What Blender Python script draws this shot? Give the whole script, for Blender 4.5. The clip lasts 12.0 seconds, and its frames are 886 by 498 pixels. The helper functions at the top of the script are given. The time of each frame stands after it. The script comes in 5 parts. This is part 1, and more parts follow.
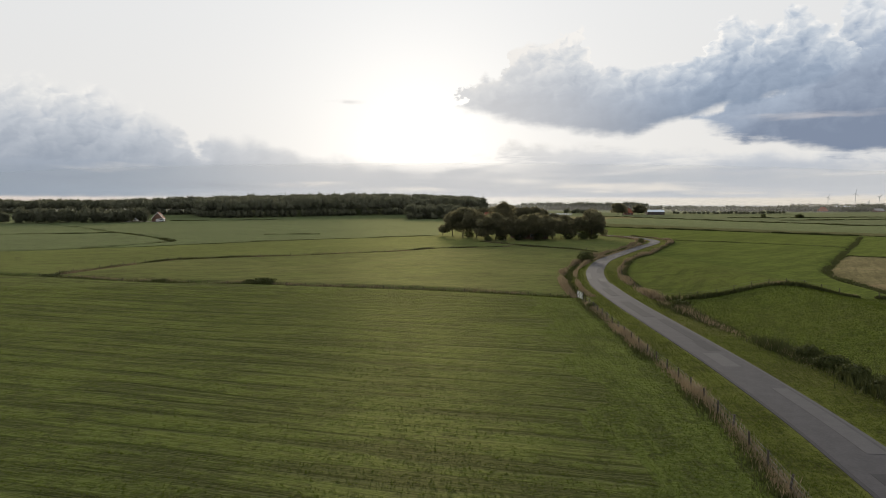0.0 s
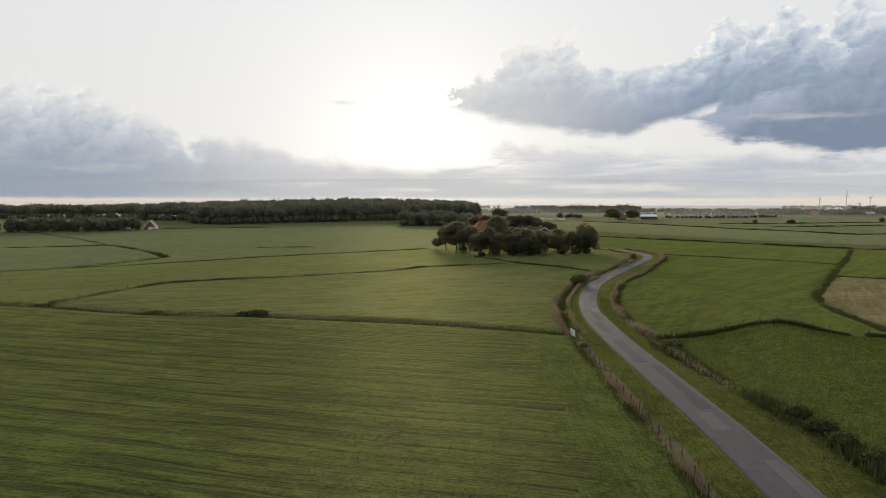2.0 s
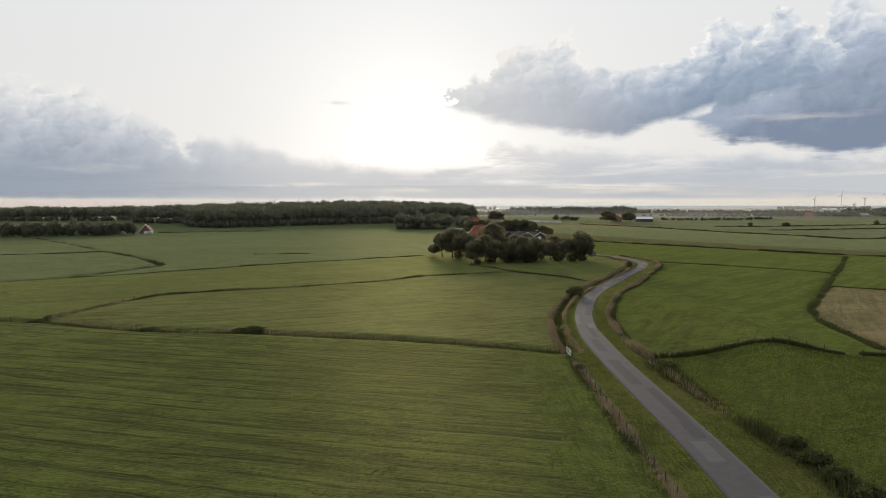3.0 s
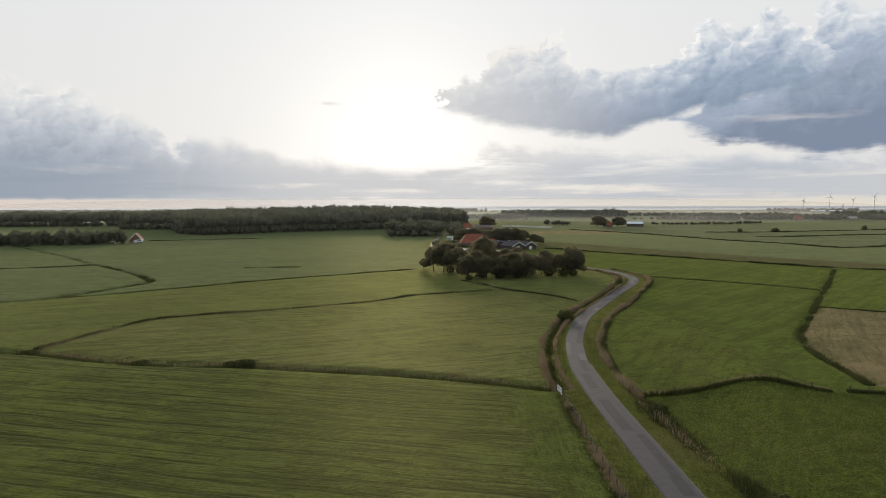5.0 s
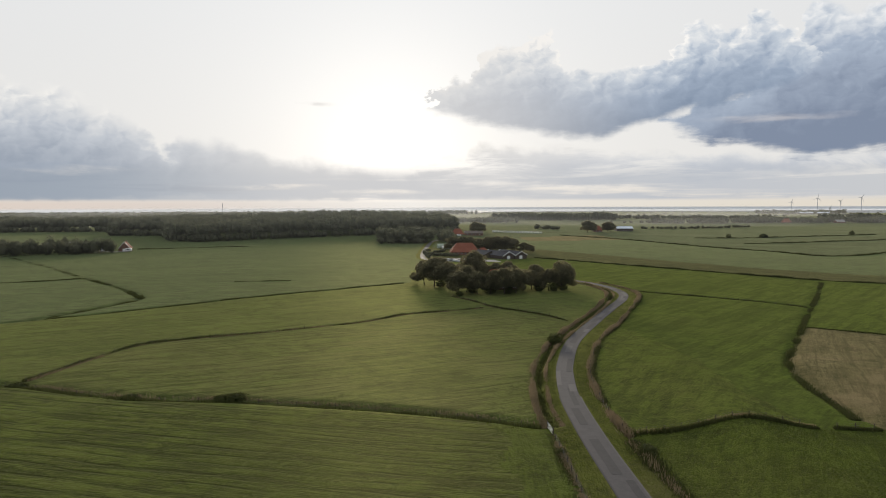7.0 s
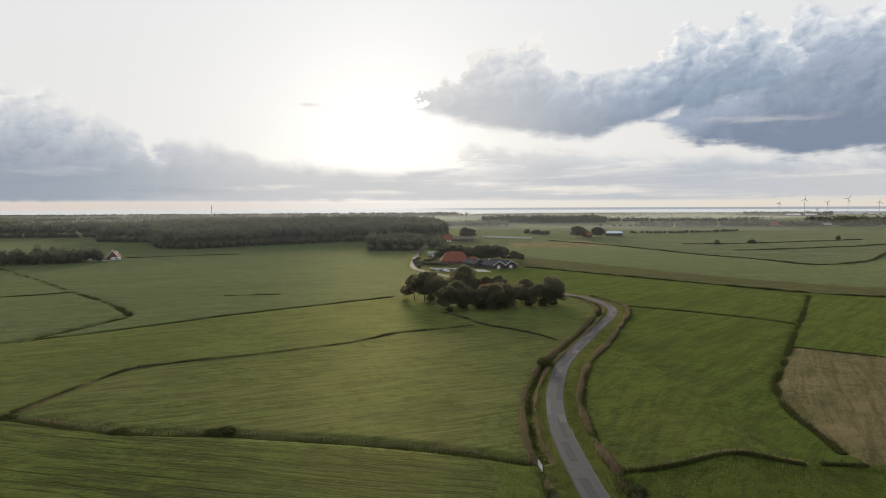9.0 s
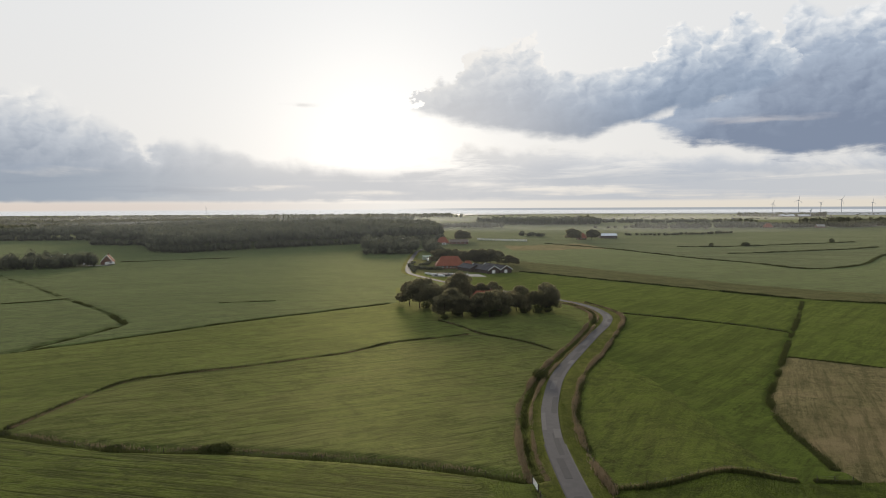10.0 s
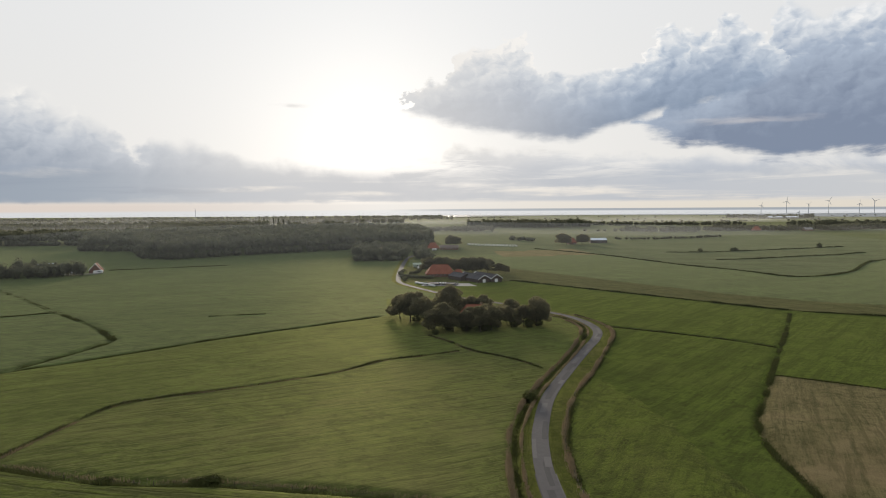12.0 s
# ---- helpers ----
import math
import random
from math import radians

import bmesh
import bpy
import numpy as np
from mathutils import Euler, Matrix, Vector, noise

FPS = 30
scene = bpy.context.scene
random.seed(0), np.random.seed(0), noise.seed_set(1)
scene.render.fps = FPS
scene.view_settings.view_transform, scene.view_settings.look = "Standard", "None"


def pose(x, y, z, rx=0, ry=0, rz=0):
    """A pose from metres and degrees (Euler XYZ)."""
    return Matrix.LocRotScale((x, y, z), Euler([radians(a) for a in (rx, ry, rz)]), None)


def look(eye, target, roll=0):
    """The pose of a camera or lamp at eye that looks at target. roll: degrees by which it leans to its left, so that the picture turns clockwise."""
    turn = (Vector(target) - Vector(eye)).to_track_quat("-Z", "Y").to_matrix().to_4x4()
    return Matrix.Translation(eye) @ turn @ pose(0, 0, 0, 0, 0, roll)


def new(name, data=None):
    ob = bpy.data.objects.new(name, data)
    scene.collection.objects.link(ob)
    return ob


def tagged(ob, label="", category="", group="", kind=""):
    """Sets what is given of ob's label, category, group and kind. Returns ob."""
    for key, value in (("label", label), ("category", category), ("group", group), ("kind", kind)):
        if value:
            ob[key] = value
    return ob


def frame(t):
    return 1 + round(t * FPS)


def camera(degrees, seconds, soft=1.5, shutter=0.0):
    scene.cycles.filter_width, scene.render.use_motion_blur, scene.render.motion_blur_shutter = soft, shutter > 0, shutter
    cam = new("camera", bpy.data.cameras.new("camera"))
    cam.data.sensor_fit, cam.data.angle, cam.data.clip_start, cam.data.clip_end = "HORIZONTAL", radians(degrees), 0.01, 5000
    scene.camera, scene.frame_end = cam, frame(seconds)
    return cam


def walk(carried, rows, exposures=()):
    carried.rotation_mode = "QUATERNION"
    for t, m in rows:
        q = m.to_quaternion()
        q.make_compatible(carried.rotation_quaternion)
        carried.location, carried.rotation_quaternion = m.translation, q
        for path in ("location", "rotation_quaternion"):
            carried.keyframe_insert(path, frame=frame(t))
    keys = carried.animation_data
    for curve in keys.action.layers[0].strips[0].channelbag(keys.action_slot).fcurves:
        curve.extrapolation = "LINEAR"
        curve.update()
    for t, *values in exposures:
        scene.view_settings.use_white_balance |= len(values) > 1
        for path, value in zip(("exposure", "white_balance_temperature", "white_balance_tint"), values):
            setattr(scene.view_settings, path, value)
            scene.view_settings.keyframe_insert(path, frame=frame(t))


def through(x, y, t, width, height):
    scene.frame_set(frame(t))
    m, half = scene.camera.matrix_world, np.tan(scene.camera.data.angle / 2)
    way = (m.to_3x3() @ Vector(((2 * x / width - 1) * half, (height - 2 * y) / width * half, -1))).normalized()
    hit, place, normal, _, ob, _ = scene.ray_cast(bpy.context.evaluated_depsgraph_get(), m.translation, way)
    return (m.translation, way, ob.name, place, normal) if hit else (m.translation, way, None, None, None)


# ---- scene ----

cam = camera(63.6, 12.0, soft=0.9)
# seconds, height, yaw, pitch, lean: a drone that climbs straight up and turns slowly to its right
CLIMB = [
    (0, 15.48, -0.299, -3.603, 0.060),
    (1, 18.56, -0.544, -3.579, 0.027),
    (2, 21.68, -0.824, -3.555, -0.006),
    (3, 24.84, -1.136, -3.530, -0.038),
    (4, 28.04, -1.474, -3.505, -0.071),
    (5, 31.26, -1.834, -3.480, -0.104),
    (6, 34.50, -2.210, -3.454, -0.137),
    (7, 37.73, -2.599, -3.427, -0.170),
    (8, 40.95, -2.996, -3.401, -0.203),
    (9, 44.14, -3.396, -3.374, -0.235),
    (10, 47.28, -3.794, -3.346, -0.268),
    (11, 50.35, -4.186, -3.318, -0.301),
    (12, 53.32, -4.567, -3.290, -0.334),
]
walk(cam, [(t, pose(0, 0, h, 90 + pitch, 0, yaw) @ pose(0, 0, 0, 0, 0, lean)) for t, h, yaw, pitch, lean in CLIMB])
scene.view_settings.exposure = 0.0

# ---------------------------------------------------------------- node helpers


class Nodes:
    """Short ways to write node trees."""

    def __init__(self, tree):
        self.tree = tree
        tree.nodes.clear()

    def add(self, kind, **values):
        n = self.tree.nodes.new(kind)
        for key, value in values.items():
            setattr(n, key, value)
        return n

    def put(self, socket, value):
        if isinstance(value, bpy.types.NodeSocket):
            self.tree.links.new(value, socket)
        elif value is not None:
            if isinstance(value, tuple) and len(value) == 3 and socket.type == "RGBA":
                value = (*value, 1)
            socket.default_value = value

    def math(self, op, a, b=None, c=None, clamp=False):
        n = self.add("ShaderNodeMath", operation=op, use_clamp=clamp)
        for i, v in enumerate((a, b, c)):
            self.put(n.inputs[i], v)
        return n.outputs[0]

    def vec(self, op, a, b=None):
        n = self.add("ShaderNodeVectorMath", operation=op)
        self.put(n.inputs[0], a)
        self.put(n.inputs[1], b)
        return n.outputs["Value" if op in ("LENGTH", "DOT_PRODUCT") else "Vector"]

    def xyz(self, x, y, z=0.0):
        n = self.add("ShaderNodeCombineXYZ")
        for i, v in enumerate((x, y, z)):
            self.put(n.inputs[i], v)
        return n.outputs[0]

    def step(self, x, lo, hi):
        n = self.add("ShaderNodeMapRange", interpolation_type="SMOOTHSTEP")
        self.put(n.inputs["Value"], x)
        self.put(n.inputs["From Min"], lo)
        self.put(n.inputs["From Max"], hi)
        return n.outputs["Result"]

    def mix(self, fac, a, b, blend="MIX"):
        n = self.add("ShaderNodeMix", data_type="RGBA", blend_type=blend)
        self.put(n.inputs[0], fac)
        self.put(n.inputs[6], a)
        self.put(n.inputs[7], b)
        return n.outputs[2]

    def noise(self, vector, scale, detail=4.0, rough=0.5, warp=0.0):
        n = self.add("ShaderNodeTexNoise")
        self.put(n.inputs["Vector"], vector)
        for key, v in (("Scale", scale), ("Detail", detail), ("Roughness", rough), ("Distortion", warp)):
            self.put(n.inputs[key], v)
        return n.outputs["Fac"]

    def turn(self, vector, angle, scale):
        n = self.add("ShaderNodeMapping", vector_type="TEXTURE")
        self.put(n.inputs["Vector"], vector)
        n.inputs["Rotation"].default_value = (0, 0, radians(angle))
        n.inputs["Scale"].default_value = scale
        return n.outputs[0]

    def ramp(self, fac, *stops):
        n = self.add("ShaderNodeValToRGB")
        self.put(n.inputs[0], fac)
        e = n.color_ramp.elements
        while len(e) < len(stops):
            e.new(0.5)
        for el, (p, c) in zip(e, stops):
            el.position, el.color = p, (*c, 1)
        return n.outputs[0]


# ---------------------------------------------------------------- sky and sun
SUN_AZIMUTH, SUN_HEIGHT = -1.5, 3.8  # degrees right of straight ahead, above the horizon


def build_sky():
    world = bpy.data.worlds.new("sky")
    scene.world = world
    world.use_nodes = True
    n = Nodes(world.node_tree)
    way = n.add("ShaderNodeTexCoord").outputs["Generated"]
    sep = n.add("ShaderNodeSeparateXYZ")
    n.put(sep.inputs[0], way)
    x, y, z = sep.outputs
    u = n.math("MULTIPLY", n.math("ARCTAN2", x, y), 180 / math.pi)
    v = n.math("MULTIPLY", n.math("ARCSINE", z), 180 / math.pi)
    p = n.xyz(u, v)
    sky = n.add("ShaderNodeTexSky", sky_type="NISHITA", sun_disc=False)
    sky.sun_elevation, sky.sun_rotation = radians(SUN_HEIGHT), radians(SUN_AZIMUTH)
    sky.dust_density, sky.altitude = 2.0, 10
    clear = n.vec("SCALE", sky.outputs[0])
    clear.node.inputs["Scale"].default_value = 0.10
    # thin bright veil of high cloud round the sun
    off = n.vec("LENGTH", n.vec("SUBTRACT", p, (SUN_AZIMUTH, SUN_HEIGHT, 0)))
    veil = n.ramp(n.math("DIVIDE", v, 30), (0.0, (0.74, 0.68, 0.60)), (0.10, (0.77, 0.76, 0.74)), (0.52, (0.76, 0.77, 0.78)), (1.0, (0.80, 0.82, 0.85)))
    wide = n.math("SUBTRACT", 1.0, n.step(off, 30.0, 90.0))
    base = n.mix(n.math("MULTIPLY", wide, 0.97), n.mix(0.8, clear, (0.74, 0.77, 0.82)), veil)
    glow = n.math("DIVIDE", 1.0, n.math("ADD", 1.0, n.math("POWER", n.math("DIVIDE", off, 8.5), 2.0)))
    base = n.mix(1.0, base, n.mix(glow, (0, 0, 0), (0.42, 0.39, 0.34)), "ADD")

    # clouds: each bank lies between an upper and a lower outline over the azimuth, broken up by billows
    def outline(points, where):
        r = n.ramp(n.math("DIVIDE", n.math("ADD", where, 45.0), 90.0), *[((q + 45) / 90, (h / 20,) * 3) for q, h in points])
        return n.math("MULTIPLY", r, 20.0)

    def puff(vector):
        t = n.add("ShaderNodeTexVoronoi", feature="SMOOTH_F1", normalize=True)
        n.put(t.inputs["Vector"], vector)
        for key, q in (("Scale", 0.46), ("Detail", 3.0), ("Roughness", 0.42), ("Lacunarity", 2.2), ("Smoothness", 0.35)):
            t.inputs[key].default_value = q
        return n.math("SUBTRACT", 0.62, t.outputs["Distance"])

    flat = n.vec("MULTIPLY", p, (0.85, 1.15, 0))
    stray = n.noise(flat, 0.7, 5, 0.5)
    stray2 = n.noise(n.vec("ADD", flat, (31.0, 17.0, 0)), 0.7, 5, 0.5)
    warped = n.vec("ADD", flat, n.xyz(n.math("MULTIPLY", n.math("SUBTRACT", stray, 0.5), 1.8), n.math("MULTIPLY", n.math("SUBTRACT", stray2, 0.5), 1.8)))
    heap = puff(warped)
    lit = n.math("SUBTRACT", heap, puff(n.vec("ADD", warped, (-0.28, 0.22, 0))))
    wisp = n.noise(n.vec("MULTIPLY", p, (0.16, 0.9, 0)), 1.0, 6, 0.58, 0.5)
    soft = n.noise(flat, 0.35, 5, 0.55)
    rim_u = n.math("ADD", u, n.math("ADD", n.math("MULTIPLY", n.math("SUBTRACT", soft, 0.5), 4.0), n.math("MULTIPLY", n.math("SUBTRACT", stray2, 0.5), 3.5)))
    near_sun = n.math("SUBTRACT", 1.0, n.step(off, 4.0, 24.0))

    def bank(under, top, low, heave, edge, feather, cover, stops, streak, relief, high, span, drift=0.0):
        rise = n.math("ADD", n.math("SUBTRACT", outline(top, rim_u), v), n.math("MULTIPLY", n.math("ADD", n.math("MULTIPLY", heap, 2.0), n.math("MULTIPLY", n.math("SUBTRACT", stray, 0.5), 1.6)), heave))
        floor = n.math("ADD", n.math("SUBTRACT", v, outline(low, u)), n.math("ADD", n.math("MULTIPLY", n.math("SUBTRACT", wisp, 0.5), streak), n.math("MULTIPLY", n.math("SUBTRACT", stray2, 0.5), 1.0)))
        dense = n.math("MULTIPLY", n.step(rise, 0.0, edge), n.step(floor, 0.0, feather))
        dense = n.math("MULTIPLY", dense, cover)
        rim = n.math("MULTIPLY", n.math("POWER", n.math("DIVIDE", rise, 4.0, clamp=True), 0.8), 0.42)
        shade = n.math("MULTIPLY", n.math("DIVIDE", n.math("SUBTRACT", high, v), span, clamp=True), 0.62)
        deep = n.math("ADD", n.math("ADD", rim, shade), n.math("MULTIPLY", n.math("SUBTRACT", u, 17.0), drift))
        deep = n.math("ADD", deep, n.math("MULTIPLY", n.math("SUBTRACT", wisp, 0.5), 0.16))
        deep = n.math("ADD", deep, n.math("MULTIPLY", n.math("SUBTRACT", stray2, 0.5), 0.20))
        upper = n.math("SUBTRACT", 1.1, n.math("DIVIDE", n.math("SUBTRACT", high, v), span, clamp=True))
        deep = n.math("SUBTRACT", deep, n.math("MULTIPLY", lit, n.math("MULTIPLY", upper, relief * 2.2)))
        tone = n.ramp(deep, *stops)
        tone = n.mix(n.math("MULTIPLY", near_sun, 0.62), tone, (0.80, 0.76, 0.71))
        return n.mix(dense, under, tone)

    LEFT_TOP = [(-45, 9), (-29.4, 8.3), (-26, 8.0), (-22.5, 6.5), (-20, 5.7), (-18.6, 3.6), (-17.3, 5.0), (-14.7, 4.8), (-10.6, 3.6), (-5, 2.9), (0, 2.4), (8, 1.0), (45, 0.0)]
    LEFT_LOW = [(-45, 0.45), (45, 0.45)]
    base = bank(base, LEFT_TOP, LEFT_LOW, 1.1, 1.5, 0.5, 0.92,
                [(0.0, (0.92, 0.90, 0.86)), (0.22, (0.72, 0.73, 0.74)), (0.55, (0.50, 0.54, 0.60)), (1.0, (0.27, 0.32, 0.40))], 1.2, 1.0, 8.0, 6.5)
    layers = n.noise(n.vec("ADD", n.vec("MULTIPLY", p, (0.10, 0.62, 0)), (7.0, 3.0, 0)), 1.0, 6, 0.6, 0.6)
    MID_TOP = [(-8, 0), (0, 2.4), (4.6, 4.2), (11.7, 4.4), (16.4, 3.7), (22, 3.3), (30, 3.5), (45, 3.6)]
    MID_LOW = [(-45, 1.3), (10, 1.3), (20, 1.5), (45, 1.9)]
    base = bank(base, MID_TOP, MID_LOW, 1.2, 1.2, 0.9, n.math("MULTIPLY", n.step(layers, 0.36, 0.58), 0.92),
                [(0.0, (0.78, 0.76, 0.72)), (0.25, (0.64, 0.66, 0.69)), (0.6, (0.46, 0.50, 0.57)), (1.0, (0.36, 0.41, 0.49))], 2.4, 0.4, 4.8, 3.5)
    BACK_TOP = [(14, 0), (19, 6.0), (24, 7.6), (28, 10), (29.3, 13), (30.6, 13.6), (32.6, 12.8), (38, 13.5), (45, 11)]
    BACK_LOW = [(15, 9), (19, 6.0), (23, 4.5), (26, 3.8), (30, 3.3), (45, 2.8)]
    base = bank(base, BACK_TOP, BACK_LOW, 1.0, 0.7, 0.9, 0.95,
                [(0.0, (0.88, 0.88, 0.88)), (0.2, (0.66, 0.70, 0.75)), (0.5, (0.38, 0.45, 0.56)), (1.0, (0.19, 0.24, 0.34))], 2.6, 0.9, 12.5, 8.5, 0.005)
    BANK_TOP = [(1.0, 6.5), (2.0, 9.2), (5.0, 9.7), (5.8, 11.4), (9.0, 12.1), (10.3, 13.4), (11.4, 12.4), (12.4, 9.9), (14.2, 9.7), (18.8, 10.0), (20.0, 10.6), (20.9, 12.6), (22.2, 12.9), (23.3, 12.2), (26.3, 13.5), (28.2, 12.0), (29.5, 10.0), (31, 8)]
    BANK_LOW = [(0, 8.3), (1.5, 7.3), (4.1, 6.6), (7.2, 5.8), (11.7, 5.1), (15.1, 4.9), (18, 5.9), (21.3, 6.7), (24, 7.1), (28.5, 8.4), (31, 10)]
    base = bank(base, BANK_TOP, BANK_LOW, 1.0, 0.42, 0.9, 0.98,
                [(0.0, (0.95, 0.93, 0.90)), (0.13, (0.76, 0.78, 0.80)), (0.34, (0.53, 0.59, 0.67)), (0.62, (0.33, 0.40, 0.51)), (1.0, (0.21, 0.27, 0.37))], 0.9, 1.0, 11.6, 6.2, 0.008)
    # long flat layers, from the lower end of the banks down to the horizon
    sheet = n.noise(n.vec("MULTIPLY", p, (0.07, 1.1, 0)), 1.0, 5, 0.55, 0.35)
    low_band = n.math("MULTIPLY", n.step(v, 0.30, 0.65), n.math("SUBTRACT", 1.0, n.step(v, 1.8, 3.6)))
    cover = n.math("MULTIPLY", n.math("MULTIPLY", n.step(sheet, 0.30, 0.52), low_band), 0.88)
    base = n.mix(cover, base, n.mix(near_sun, n.ramp(n.math("DIVIDE", n.math("ADD", u, 45.0), 90.0), (0.1, (0.29, 0.34, 0.41)), (0.40, (0.44, 0.48, 0.53)), (0.75, (0.50, 0.53, 0.58)), (1.0, (0.60, 0.61, 0.62))), (0.62, 0.62, 0.63)))
    # narrow bright gaps low in the layers, and a small wisp
    for bu, bv, ra, rb, colour, amount in ((-11, 1.55, 4.2, 0.22, (0.88, 0.82, 0.75), 0.8), (-2.2, 1.15, 3.4, 0.25, (0.92, 0.86, 0.78), 0.8), (11, 1.35, 2.6, 0.2, (0.85, 0.80, 0.73), 0.7),
                                           (-24, 2.65, 3.6, 0.3, (0.80, 0.76, 0.71), 0.6), (-27, 2.9, 6.0, 0.35, (0.36, 0.41, 0.49), 0.6), (-7, 7.9, 1.6, 0.2, (0.66, 0.64, 0.62), 0.5), (27, 6.3, 4.0, 0.3, (0.80, 0.74, 0.70), 0.35)):
        q = n.vec("MULTIPLY", n.vec("SUBTRACT", n.xyz(n.math("ADD", u, n.math("MULTIPLY", n.math("SUBTRACT", soft, 0.5), 7.0)), n.math("ADD", v, n.math("MULTIPLY", n.math("SUBTRACT", wisp, 0.5), 0.9))), (bu, bv, 0)), (1 / ra, 1 / rb, 0))
        base = n.mix(n.math("MULTIPLY", n.math("SUBTRACT", 1.0, n.step(n.vec("LENGTH", q), 0.1, 1.3)), n.math("MULTIPLY", n.step(layers, 0.30, 0.55), amount)), base, colour)
    # warm clear strip along the horizon
    strip = n.math("SUBTRACT", 1.0, n.step(v, 0.22, 0.65))
    base = n.mix(n.math("MULTIPLY", strip, 0.75), base, n.ramp(n.math("DIVIDE", n.math("ADD", u, 45.0), 90.0), (0.0, (0.70, 0.56, 0.48)), (0.3, (0.70, 0.62, 0.57)), (0.5, (0.82, 0.80, 0.77)), (0.8, (0.76, 0.70, 0.60)), (1.0, (0.72, 0.66, 0.56))))
    # far water and its far shore, below the horizon
    shore = n.math("MULTIPLY", n.step(u, -1.0, 7.0), n.math("MULTIPLY", n.step(v, -0.30, -0.22), n.math("SUBTRACT", 1.0, n.step(v, -0.12, -0.05))))
    far = n.mix(n.step(v, -0.26, -0.05), n.mix(glow, (0.66, 0.67, 0.68), (0.86, 0.85, 0.83)), base)
    far = n.mix(n.math("MULTIPLY", shore, 0.8), far, n.mix(glow, (0.26, 0.30, 0.35), (0.62, 0.63, 0.63)))
    bg = n.add("ShaderNodeBackground")
    n.put(bg.inputs["Color"], far)
    bg.inputs["Strength"].default_value = 1.0
    n.put(n.add("ShaderNodeOutputWorld").inputs[0], bg.outputs[0])


build_sky()
lamp = bpy.data.lights.new("sun", "SUN")
lamp.energy, lamp.angle, lamp.color = 3.4, radians(11), (1.0, 0.87, 0.68)
sun = new("sun", lamp)
a, e = radians(SUN_AZIMUTH), radians(SUN_HEIGHT + 2.8)
sun.matrix_world = look(Vector((math.sin(a) * math.cos(e), math.cos(a) * math.cos(e), math.sin(e))) * 300, (0, 0, 0))

# ---------------------------------------------------------------- materials


def start(name):
    m = bpy.data.materials.new(name)
    m.use_nodes = True
    n = Nodes(m.node_tree)
    out = n.add("ShaderNodeOutputMaterial")
    return m, n, out


